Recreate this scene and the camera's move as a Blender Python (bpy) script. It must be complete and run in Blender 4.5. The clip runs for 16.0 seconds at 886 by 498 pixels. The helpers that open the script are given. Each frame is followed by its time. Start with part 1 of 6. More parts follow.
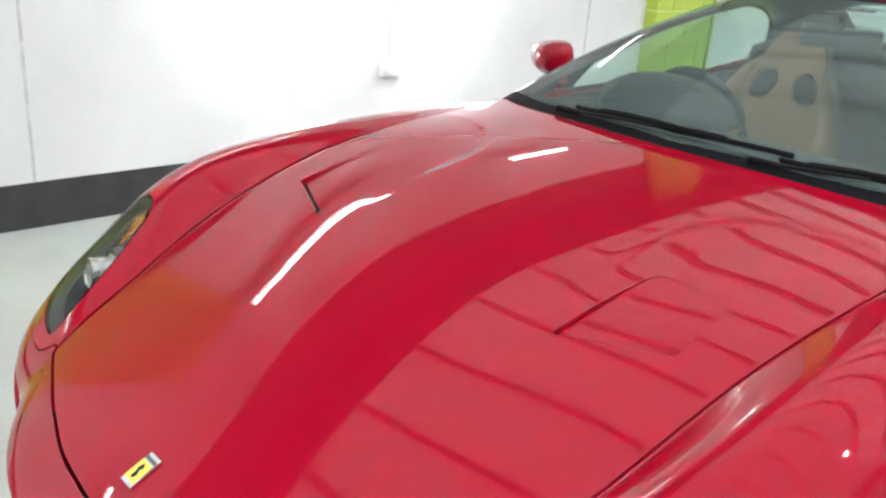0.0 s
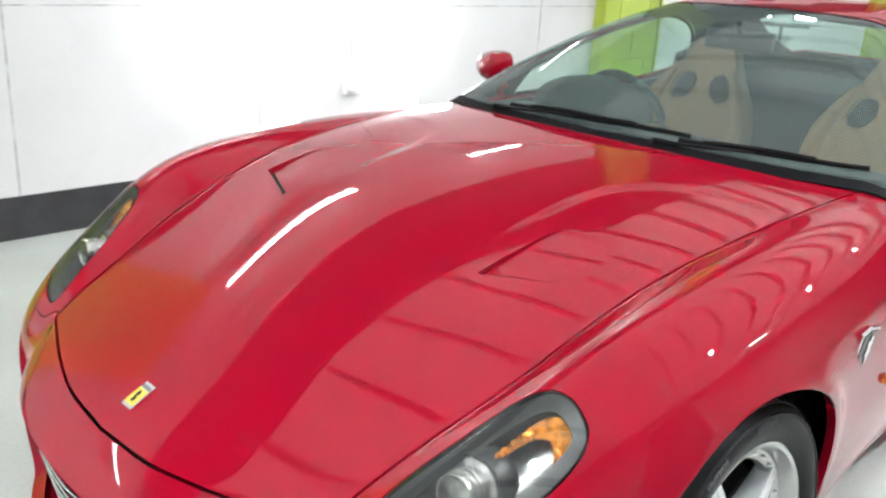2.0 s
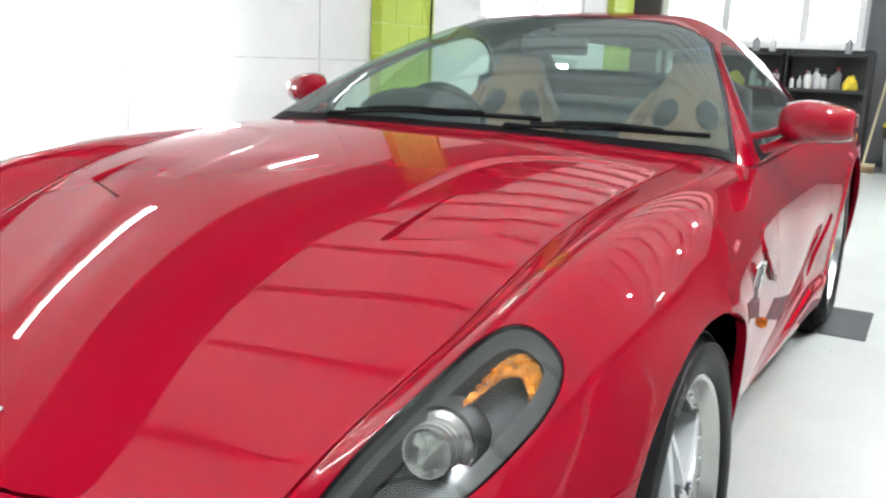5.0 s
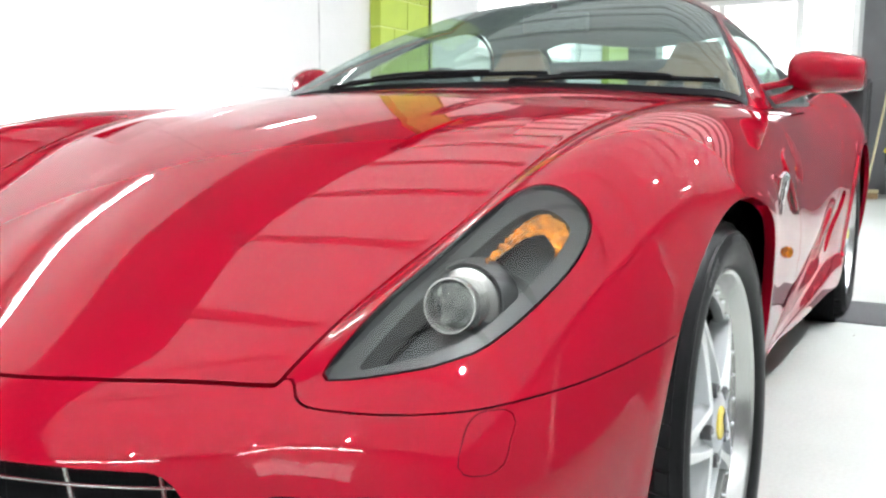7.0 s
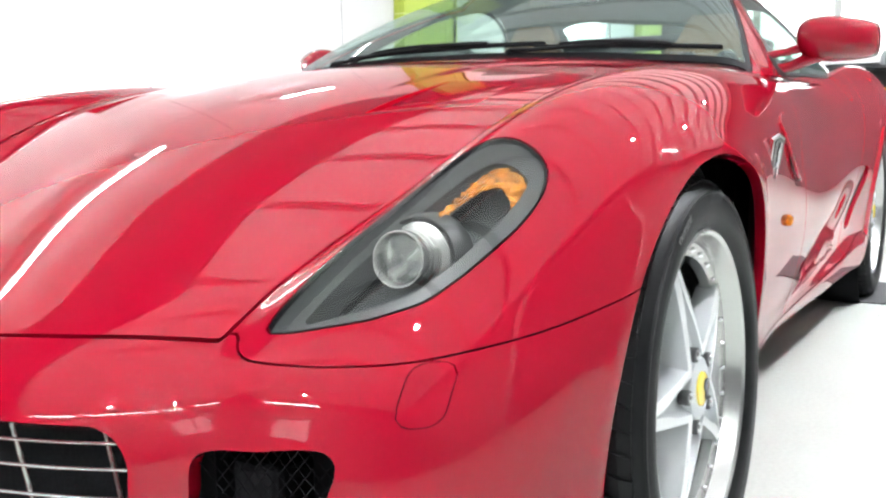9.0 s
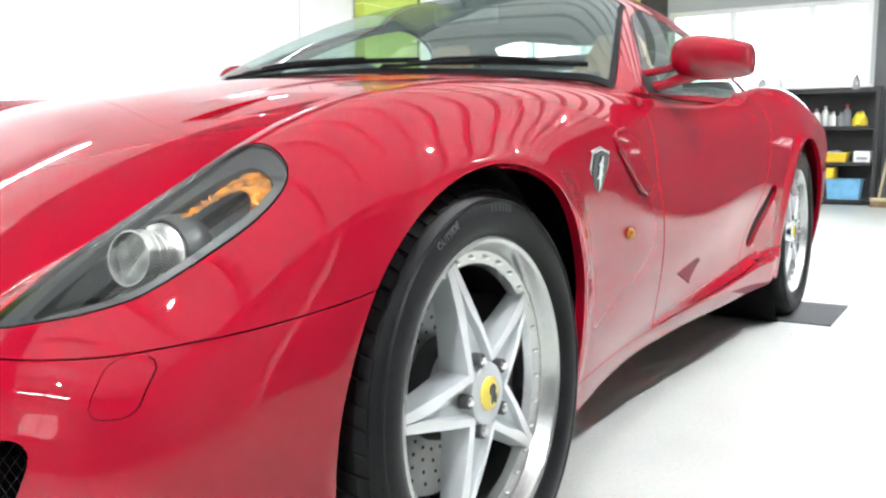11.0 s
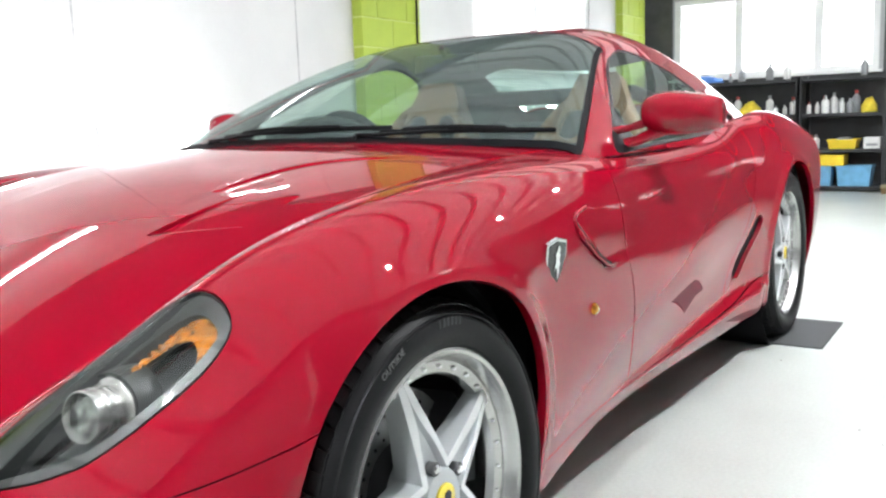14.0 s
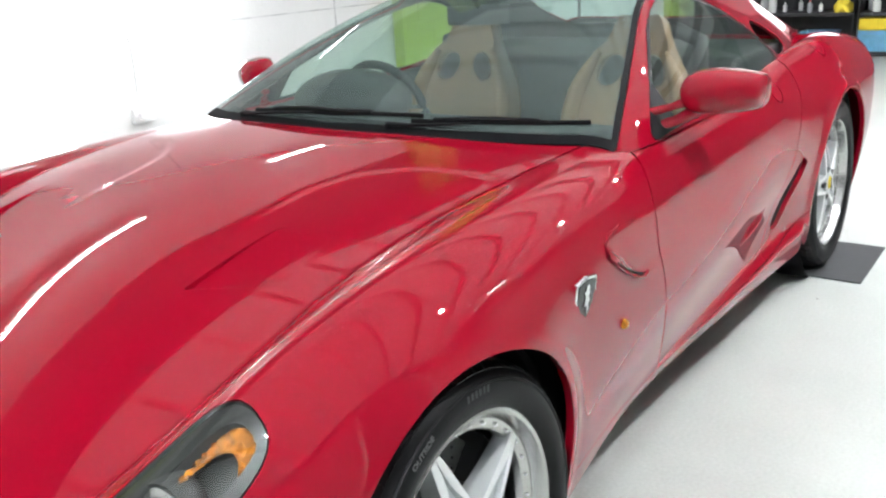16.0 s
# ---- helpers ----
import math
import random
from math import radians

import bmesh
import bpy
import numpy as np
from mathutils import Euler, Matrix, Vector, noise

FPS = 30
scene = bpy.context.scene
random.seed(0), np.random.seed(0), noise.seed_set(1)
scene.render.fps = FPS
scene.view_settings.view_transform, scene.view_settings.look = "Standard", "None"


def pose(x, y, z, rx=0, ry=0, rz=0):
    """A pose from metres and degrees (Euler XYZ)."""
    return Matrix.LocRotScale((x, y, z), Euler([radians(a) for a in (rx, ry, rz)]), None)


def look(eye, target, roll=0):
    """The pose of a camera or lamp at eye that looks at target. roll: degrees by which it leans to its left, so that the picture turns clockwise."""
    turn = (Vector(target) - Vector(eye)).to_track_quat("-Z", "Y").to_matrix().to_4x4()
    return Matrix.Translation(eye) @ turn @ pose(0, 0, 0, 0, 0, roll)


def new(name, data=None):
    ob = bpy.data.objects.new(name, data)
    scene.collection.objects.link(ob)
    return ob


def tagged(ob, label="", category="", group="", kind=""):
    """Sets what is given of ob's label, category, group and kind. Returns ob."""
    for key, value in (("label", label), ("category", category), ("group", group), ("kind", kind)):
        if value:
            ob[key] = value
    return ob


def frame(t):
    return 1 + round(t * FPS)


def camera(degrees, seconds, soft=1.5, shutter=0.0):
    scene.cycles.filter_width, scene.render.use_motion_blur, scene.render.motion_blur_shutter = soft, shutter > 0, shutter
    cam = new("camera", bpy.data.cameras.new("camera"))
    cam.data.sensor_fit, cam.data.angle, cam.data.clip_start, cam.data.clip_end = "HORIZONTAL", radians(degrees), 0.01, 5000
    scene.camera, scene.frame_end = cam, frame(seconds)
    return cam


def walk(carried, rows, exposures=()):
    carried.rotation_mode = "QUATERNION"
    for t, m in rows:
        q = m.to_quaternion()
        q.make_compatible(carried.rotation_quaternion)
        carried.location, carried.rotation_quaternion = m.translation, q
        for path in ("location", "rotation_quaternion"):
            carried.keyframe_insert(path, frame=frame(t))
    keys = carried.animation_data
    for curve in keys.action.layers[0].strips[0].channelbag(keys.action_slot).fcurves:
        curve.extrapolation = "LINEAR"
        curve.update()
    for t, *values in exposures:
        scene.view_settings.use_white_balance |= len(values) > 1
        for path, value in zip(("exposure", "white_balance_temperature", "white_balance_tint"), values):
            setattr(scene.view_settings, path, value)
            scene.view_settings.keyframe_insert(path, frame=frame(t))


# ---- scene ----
cam = camera(54.0, 16.0, soft=2.4)
PATH = [
    (0, (-1.1489, -1.1589, 1.4040), (0.0037, 0.0670, 0.7648), 4.51),
    (0.5, (-1.2046, -1.2157, 1.3973), (0.0076, -0.0460, 0.7629), 4.21),
    (1, (-1.2553, -1.2815, 1.3904), (-0.0011, -0.1638, 0.7441), 3.77),
    (1.5, (-1.3007, -1.3675, 1.3879), (-0.0733, -0.2062, 0.7676), 3.82),
    (2, (-1.3281, -1.4515, 1.3833), (-0.1250, -0.2451, 0.8028), 3.43),
    (2.5, (-1.3349, -1.4858, 1.3768), (-0.1374, -0.2563, 0.8343), 2.80),
    (3, (-1.3401, -1.4370, 1.3456), (-0.0801, -0.2581, 0.8332), 3.69),
    (3.5, (-1.3845, -1.3401, 1.3265), (0.0078, -0.3170, 0.8219), 3.39),
    (4, (-1.4351, -1.2719, 1.2825), (0.0365, -0.3609, 0.7881), 3.19),
    (6.5, (-1.392, -1.181, 0.863), (0.165, -0.316, 0.604), 0.2),
    (7, (-1.419, -1.187, 0.822), (0.133, -0.310, 0.569), 0.2),
    (7.5, (-1.424, -1.180, 0.769), (0.108, -0.277, 0.493), 0.3),
    (8, (-1.427, -1.195, 0.767), (0.102, -0.297, 0.459), -0.2),
    (8.5, (-1.410, -1.215, 0.782), (0.123, -0.319, 0.488), -0.9),
    (9, (-1.346, -1.272, 0.768), (0.162, -0.325, 0.503), -0.6),
    (9.5, (-1.280, -1.357, 0.750), (0.229, -0.408, 0.497), 0.1),
    (10, (-1.241, -1.427, 0.740), (0.283, -0.502, 0.491), 0.4),
    (12.5, (-1.173, -1.707, 0.758), (0.289, -0.670, 0.597), -1.3),
    (13, (-1.171, -1.697, 0.757), (0.284, -0.648, 0.607), -1.7),
    (13.5, (-1.149, -1.694, 0.822), (0.337, -0.701, 0.608), -1.7),
    (14, (-1.150, -1.685, 0.968), (0.335, -0.700, 0.709), -2.0),
    (14.5, (-1.142, -1.683, 1.108), (0.328, -0.703, 0.762), -2.8),
    (15, (-1.106, -1.685, 1.214), (0.338, -0.711, 0.759), -3.5),
    (15.5, (-1.092, -1.698, 1.299), (0.319, -0.700, 0.797), -3.9),
    (16, (-1.067, -1.677, 1.350), (0.298, -0.652, 0.780), -3.4),
]
EXPOSURES = [(0.0, 0.53, 6350, 13), (2.0, 0.57, 6350, 13), (4.0, 0.47, 6350, 13), (6.5, 0.69, 6350, 13), (8.0, 0.93, 6350, 13), (10.0, 0.97, 6350, 13), (13.0, 0.77, 6350, 13), (14.0, 0.59, 6350, 13), (15.0, 0.48, 6350, 13), (16.0, 0.46, 6350, 13)]
walk(cam, [(t, look(eye, target, roll)) for t, eye, target, roll in PATH], EXPOSURES)

# ---- world and large lights ----
world = bpy.data.worlds.new("world")
scene.world = world
world.use_nodes = True
sky = world.node_tree.nodes.new("ShaderNodeTexSky")
sky.sky_type, sky.sun_disc, sky.sun_elevation, sky.sun_rotation = "NISHITA", False, radians(40), radians(60)
world.node_tree.links.new(sky.outputs[0], world.node_tree.nodes["Background"].inputs[0])
world.node_tree.nodes["Background"].inputs[1].default_value = 0.12
sun = new("sun", bpy.data.lights.new("sun", "SUN"))
sun.data.energy, sun.data.angle, sun.data.color = 1.0, radians(10), (1.0, 0.96, 0.9)
sun.matrix_world = look((20, 6, 16), (0, 0, 0))


def area_light(name, eye, target, sx, sy, watts, colour=(1, 1, 1)):
    lamp = bpy.data.lights.new(name, "AREA")
    lamp.shape, lamp.size, lamp.size_y, lamp.energy, lamp.color = "RECTANGLE", sx, sy, watts, colour
    ob = new(name, lamp)
    ob.matrix_world = look(eye, target)
    return ob


# daylight at the window openings
area_light("window_light", (10.55, 0.96, 1.95), (0, 0.2, 1.0), 2.4, 1.0, 18, (0.95, 0.98, 1.0))

# ---- materials ----
def material(name, colour, rough=0.5, metal=0.0, coat=0.0, vary=0.06, scale=8.0, bump=0.0, bump_scale=60.0, fine=0.0, fine_scale=220.0, spec=0.5, specks=0.0, speck_scale=14.0):
    """A surface with soft stains, or painted glints, at one scale and grain at another."""
    m = bpy.data.materials.new(name)
    m.use_nodes = True
    nt = m.node_tree
    b = nt.nodes["Principled BSDF"]
    b.inputs["Metallic"].default_value = metal
    b.inputs["Coat Weight"].default_value = coat
    b.inputs["Coat Roughness"].default_value = 0.012
    b.inputs["Specular IOR Level"].default_value = spec
    tc = nt.nodes.new("ShaderNodeTexCoord")
    n1 = nt.nodes.new("ShaderNodeTexNoise")
    n1.inputs["Scale"].default_value, n1.inputs["Detail"].default_value = scale, 6
    nt.links.new(tc.outputs["Object"], n1.inputs["Vector"])
    n2 = nt.nodes.new("ShaderNodeTexNoise")
    n2.inputs["Scale"].default_value, n2.inputs["Detail"].default_value = fine_scale, 3
    nt.links.new(tc.outputs["Object"], n2.inputs["Vector"])
    mix = nt.nodes.new("ShaderNodeMix")
    mix.data_type = "RGBA"
    lo = tuple(max(0, c * (1 - vary)) for c in colour) + (1,)
    hi = tuple(min(1, c * (1 + vary)) for c in colour) + (1,)
    mix.inputs[6].default_value, mix.inputs[7].default_value = lo, hi
    ramp = nt.nodes.new("ShaderNodeMapRange")
    ramp.inputs[1].default_value, ramp.inputs[2].default_value = 0.3, 0.7
    nt.links.new(n1.outputs[0], ramp.inputs[0])
    nt.links.new(ramp.outputs[0], mix.inputs[0])
    last = mix.outputs[2]
    if fine:
        mul = nt.nodes.new("ShaderNodeMix")
        mul.data_type, mul.blend_type = "RGBA", "OVERLAY"
        mul.inputs[0].default_value = fine
        nt.links.new(last, mul.inputs[6])
        nt.links.new(n2.outputs[0], mul.inputs[7])
        last = mul.outputs[2]
    if specks:
        # sparse dark scuffs and marks
        n4 = nt.nodes.new("ShaderNodeTexNoise")
        n4.inputs["Scale"].default_value, n4.inputs["Detail"].default_value, n4.inputs["Roughness"].default_value = speck_scale, 8, 0.72
        nt.links.new(tc.outputs["Object"], n4.inputs["Vector"])
        cut = nt.nodes.new("ShaderNodeMapRange")
        cut.inputs[1].default_value, cut.inputs[2].default_value, cut.inputs[4].default_value = 0.66, 0.76, specks
        nt.links.new(n4.outputs[0], cut.inputs[0])
        dk = nt.nodes.new("ShaderNodeMix")
        dk.data_type = "RGBA"
        dk.inputs[7].default_value = tuple(c * 0.35 for c in colour) + (1,)
        nt.links.new(cut.outputs[0], dk.inputs[0])
        nt.links.new(last, dk.inputs[6])
        last = dk.outputs[2]
    nt.links.new(last, b.inputs["Base Color"])
    rr = nt.nodes.new("ShaderNodeMapRange")
    rr.inputs[3].default_value, rr.inputs[4].default_value = max(0.0, rough * 0.85), min(1.0, rough * 1.15)
    nt.links.new(n1.outputs[0], rr.inputs[0])
    nt.links.new(rr.outputs[0], b.inputs["Roughness"])
    if bump:
        n3 = nt.nodes.new("ShaderNodeTexNoise")
        n3.inputs["Scale"].default_value, n3.inputs["Detail"].default_value = bump_scale, 5
        nt.links.new(tc.outputs["Object"], n3.inputs["Vector"])
        bp = nt.nodes.new("ShaderNodeBump")
        bp.inputs["Strength"].default_value, bp.inputs["Distance"].default_value = bump, 0.01
        nt.links.new(n3.outputs[0], bp.inputs["Height"])
        nt.links.new(bp.outputs[0], b.inputs["Normal"])
    return m


def glow(name, colour, strength):
    m = bpy.data.materials.new(name)
    m.use_nodes = True
    b = m.node_tree.nodes["Principled BSDF"]
    b.inputs["Base Color"].default_value = (*colour, 1)
    b.inputs["Emission Color"].default_value = (*colour, 1)
    b.inputs["Emission Strength"].default_value = strength
    return m


def clear_glass(name, tint, gloss=0.06, rough=0.0, film=0.0, edge=0.5):
    """Thin pane: see-through with a mirror-like gloss that grows at grazing angles."""
    m = bpy.data.materials.new(name)
    m.use_nodes = True
    nt = m.node_tree
    nt.nodes.remove(nt.nodes["Principled BSDF"])
    out = nt.nodes["Material Output"]
    tr = nt.nodes.new("ShaderNodeBsdfTransparent")
    tr.inputs[0].default_value = (*tint, 1)
    gl = nt.nodes.new("ShaderNodeBsdfGlossy")
    gl.inputs["Roughness"].default_value = rough
    lw = nt.nodes.new("ShaderNodeLayerWeight")
    lw.inputs[0].default_value = 0.5
    pw = nt.nodes.new("ShaderNodeMath")
    pw.operation, pw.inputs[1].default_value = "POWER", 5.0
    nt.links.new(lw.outputs["Facing"], pw.inputs[0])
    fr = nt.nodes.new("ShaderNodeMath")
    fr.operation, fr.inputs[1].default_value, fr.inputs[2].default_value = "MULTIPLY_ADD", edge, gloss
    nt.links.new(pw.outputs[0], fr.inputs[0])
    mx = nt.nodes.new("ShaderNodeMixShader")
    nt.links.new(fr.outputs[0], mx.inputs[0])
    nt.links.new(tr.outputs[0], mx.inputs[1])
    nt.links.new(gl.outputs[0], mx.inputs[2])
    last = mx.outputs[0]
    if film:
        # pale diffuse colour mixed in to imitate the veil of reflected ceiling light
        veil_bsdf = nt.nodes.new("ShaderNodeBsdfDiffuse")
        veil_bsdf.inputs[0].default_value = (0.66, 0.84, 0.79, 1)
        grain = nt.nodes.new("ShaderNodeTexNoise")
        grain.inputs["Scale"].default_value, grain.inputs["Detail"].default_value = 5.0, 5
        amount = nt.nodes.new("ShaderNodeMapRange")
        amount.inputs[3].default_value, amount.inputs[4].default_value = film * 0.7, film * 1.3
        nt.links.new(grain.outputs[0], amount.inputs[0])
        over = nt.nodes.new("ShaderNodeMixShader")
        nt.links.new(amount.outputs[0], over.inputs[0])
        nt.links.new(last, over.inputs[1])
        nt.links.new(veil_bsdf.outputs[0], over.inputs[2])
        last = over.outputs[0]
    nt.links.new(last, out.inputs[0])
    return m


RED = material("red_paint", (0.262, 0.0020, 0.0130), rough=0.6, spec=0.0, coat=0.95, vary=0.02, scale=3.0, fine=0.03, fine_scale=900)
BLACK_PLASTIC = material("black_plastic", (0.009, 0.009, 0.010), rough=0.55, spec=0.10, vary=0.15, bump=0.06, bump_scale=400)
BLACK_GLOSS = material("black_gloss", (0.012, 0.012, 0.013), rough=0.12, vary=0.1)
RUBBER = material("tyre_rubber", (0.009, 0.009, 0.0095), rough=0.45, spec=0.14, vary=0.25, scale=20, bump=0.08, bump_scale=260)
LINER = material("arch_liner", (0.008, 0.008, 0.009), rough=0.85, spec=0.08, vary=0.3, scale=14, bump=0.2, bump_scale=120)
ALLOY = material("silver_alloy", (0.50, 0.52, 0.53), rough=0.36, metal=0.45, vary=0.04, fine=0.04, fine_scale=700)
ALLOY_FACE = material("machined_alloy", (0.74, 0.75, 0.75), rough=0.34, metal=0.55, vary=0.03)
POLISHED = material("polished_rim", (0.54, 0.54, 0.53), rough=0.24, metal=0.95, vary=0.03)
CHROME = material("chrome", (0.85, 0.85, 0.86), rough=0.05, metal=1.0, vary=0.02)
DISC = material("brake_disc", (0.36, 0.36, 0.35), rough=0.38, metal=0.8, vary=0.12, scale=30)
CALIPER = material("black_caliper", (0.02, 0.02, 0.022), rough=0.3, vary=0.1)
YELLOW_ENAMEL = material("yellow_enamel", (0.70, 0.55, 0.07), rough=0.2, coat=1.0, vary=0.03)
# amber with yellow glints painted in as strong tone variation
AMBER = material("amber_lens", (0.62, 0.20, 0.010), rough=0.16, metal=0.5, coat=1.0, vary=0.75, scale=70, bump=0.5, bump_scale=90)
FRIT_BLACK = material("printed_black", (0.007, 0.007, 0.008), rough=0.6, spec=0.04, vary=0.1)
LAMP_DARK = material("lamp_housing", (0.030, 0.034, 0.033), rough=0.25, vary=0.12, scale=10)
CLADDING = material("dark_cladding", (0.10, 0.10, 0.105), rough=0.6, vary=0.15, scale=3)
DIM_WALL = material("grey_painted_wall", (0.22, 0.22, 0.217), rough=0.7, vary=0.08, scale=2, bump=0.1, bump_scale=25)
LAMP_GREY = material("lamp_bezel", (0.036, 0.039, 0.038), rough=0.42, metal=0.0, vary=0.08)
TAN = material("tan_leather", (0.25, 0.135, 0.062), rough=0.5, vary=0.1, scale=10, bump=0.12, bump_scale=300)
DARK_TRIM = material("dark_trim", (0.024, 0.025, 0.027), rough=0.6, vary=0.15, bump=0.1, bump_scale=300)
GREY_TRIM = material("grey_trim", (0.12, 0.12, 0.12), rough=0.6, vary=0.1)
# car glass; the reflection veil is put in as colour
WINDSCREEN = clear_glass("windscreen_glass", (0.64, 0.80, 0.75), 0.030, film=0.068, edge=0.6)
SIDE_GLASS = clear_glass("side_glass", (0.74, 0.84, 0.78), film=0.02)
REAR_GLASS = clear_glass("rear_glass", (0.76, 0.88, 0.84), 0.03, edge=0.12)
CLEAR = clear_glass("clear_lens", (0.93, 0.94, 0.93))
FLOOR = material("painted_concrete", (0.425, 0.448, 0.420), rough=0.36, vary=0.09, scale=1.9, bump=0.06, bump_scale=30, fine=0.14, fine_scale=90, specks=0.42, speck_scale=13.0)
WALL = material("white_wall", (0.67, 0.67, 0.66), rough=0.55, vary=0.05, scale=2.0, bump=0.15, bump_scale=22, fine=0.05, fine_scale=60, specks=0.35, speck_scale=7.0)
BAND = material("black_band", (0.03, 0.03, 0.032), rough=0.5, vary=0.3, scale=9, bump=0.15, bump_scale=50)
LIME = material("lime_block", (0.38, 0.48, 0.055), rough=0.5, vary=0.06, scale=6, bump=0.2, bump_scale=60)
MORTAR = material("pale_mortar", (0.52, 0.60, 0.20), rough=0.8, vary=0.1, bump=0.2)
CEILING = material("white_sheeting", (0.58, 0.58, 0.57), rough=0.6, vary=0.06, scale=2)
STEEL = material("dark_steel", (0.06, 0.06, 0.062), rough=0.5, vary=0.2)
PURLIN = material("painted_purlin", (0.33, 0.33, 0.33), rough=0.5, vary=0.15)
BACK_WALL = material("grey_wall", (0.42, 0.43, 0.43), rough=0.7, vary=0.05, scale=2, bump=0.1)
FRAME = material("white_frame", (0.78, 0.78, 0.77), rough=0.4, vary=0.03)
RACK = material("black_racking", (0.022, 0.022, 0.024), rough=0.5, vary=0.2)
MAT = material("rubber_mat", (0.045, 0.047, 0.05), rough=0.75, vary=0.2, scale=30, bump=0.3, bump_scale=180)
DAYLIGHT = glow("bright_daylight", (1.0, 1.0, 1.0), 1.8)
LED = glow("led_panel", (0.96, 1.0, 1.0), 7800.0)
ROOFLIGHT = glow("translucent_sheet", (0.97, 0.99, 1.0), 0.195)


# ---- helpers for things ----
def part(name, bm, mat, parent=None, label="", smooth=None, recalc=True):
    """Links a bmesh as one mesh object; smooth: the angle in degrees below which edges are rounded off."""
    if recalc:
        bmesh.ops.recalc_face_normals(bm, faces=bm.faces)
    mesh = bpy.data.meshes.new(name)
    bm.to_mesh(mesh)
    bm.free()
    for m in (mat if isinstance(mat, (list, tuple)) else [mat]):
        mesh.materials.append(m)
    if smooth:
        mesh.shade_smooth()
        mesh.set_sharp_from_angle(angle=radians(smooth))
    ob = new(name, mesh)
    if parent:
        ob.parent = parent
    if label:
        tagged(ob, label)
    return ob


def thing(name, label, category, at=(0, 0, 0), group="", kind=""):
    ob = new(name)
    ob.empty_display_size = 0.05
    ob.matrix_basis = Matrix.Translation(at)
    return tagged(ob, label, category, group, kind)


def box(x0, x1, y0, y1, z0, z1, bevel=0.0, bm=None, segments=2):
    """A box, with its edges rounded if bevel is given, added to bm."""
    own = bmesh.new()
    vs = bmesh.ops.create_cube(own, size=1)["verts"]
    for v in vs:
        v.co = Vector(((x0 + x1) / 2 + v.co.x * (x1 - x0), (y0 + y1) / 2 + v.co.y * (y1 - y0), (z0 + z1) / 2 + v.co.z * (z1 - z0)))
    if bevel:
        bmesh.ops.bevel(own, geom=own.edges[:], offset=bevel, segments=segments, affect="EDGES", profile=0.5)
    return join(bm, own)


def join(bm, own):
    if bm is None:
        return own
    mesh = bpy.data.meshes.new("joined")
    own.to_mesh(mesh)
    own.free()
    bm.from_mesh(mesh)
    bpy.data.meshes.remove(mesh)
    return bm


def lathe(profile, seg=48, axis="y", bm=None, close=False):
    """Turns (radius, along) pairs round an axis."""
    own = bmesh.new()
    rings = []
    for r, a in profile:
        ring = []
        for i in range(seg):
            w = 2 * math.pi * i / seg
            c, s = r * math.cos(w), r * math.sin(w)
            ring.append(own.verts.new((c, a, s) if axis == "y" else ((c, s, a) if axis == "z" else (a, c, s))))
        rings.append(ring)
    pairs = list(zip(rings, rings[1:])) + ([(rings[-1], rings[0])] if close else [])
    for p, q in pairs:
        for i in range(seg):
            j = (i + 1) % seg
            own.faces.new((p[i], p[j], q[j], q[i]))
    if not close:
        for ring in (rings[0], rings[-1]):
            if len({tuple(round(c, 6) for c in v.co) for v in ring}) > 2:
                own.faces.new(ring)
    bmesh.ops.remove_doubles(own, verts=own.verts, dist=1e-5)
    return join(bm, own)


def tube(points, radius, seg=10, bm=None, flat=1.0):
    """A round bar along a line of points."""
    own = bmesh.new()
    pts = [Vector(p) for p in points]
    rings = []
    for i, p in enumerate(pts):
        d = (pts[min(i + 1, len(pts) - 1)] - pts[max(i - 1, 0)]).normalized()
        side = d.cross(Vector((0, 0, 1)))
        side = side.normalized() if side.length > 1e-4 else Vector((1, 0, 0))
        up = side.cross(d).normalized()
        r = radius[i] if isinstance(radius, (list, tuple)) else radius
        rings.append([own.verts.new(p + side * (r * math.cos(2 * math.pi * k / seg)) + up * (r * flat * math.sin(2 * math.pi * k / seg))) for k in range(seg)])
    for a, b in zip(rings, rings[1:]):
        for k in range(seg):
            own.faces.new((a[k], a[(k + 1) % seg], b[(k + 1) % seg], b[k]))
    own.faces.new(rings[0])
    own.faces.new(rings[-1])
    return join(bm, own)


def prism(outline, a0, a1, axis="y", bevel=0.0, bm=None):
    """A flat outline given thickness along an axis."""
    own = bmesh.new()
    put = {"y": lambda p, a: (p[0], a, p[1]), "x": lambda p, a: (a, p[0], p[1]), "z": lambda p, a: (p[0], p[1], a)}[axis]
    lo = [own.verts.new(put(p, a0)) for p in outline]
    hi = [own.verts.new(put(p, a1)) for p in outline]
    own.faces.new(lo)
    own.faces.new(hi)
    for i in range(len(lo)):
        j = (i + 1) % len(lo)
        own.faces.new((lo[i], lo[j], hi[j], hi[i]))
    bmesh.ops.recalc_face_normals(own, faces=own.faces)
    if bevel:
        bmesh.ops.bevel(own, geom=own.edges[:], offset=bevel, segments=2, affect="EDGES", profile=0.5)
    return join(bm, own)


def structure(name, bm, mat, label, smooth=None):
    return tagged(part(name, bm, mat, None, label, smooth), label, name.split("_")[0], kind="structure")


# ---- the workshop ----
WALL_Y, BACK_X, FRONT_X, LEFT_Y, TOP = 2.67, 10.6, -6.0, -4.7, 3.9
structure("floor", box(FRONT_X - 0.2, BACK_X + 0.2, LEFT_Y - 0.2, WALL_Y + 0.3, -0.2, 0.0), FLOOR, "light grey painted concrete workshop floor, scuffed")


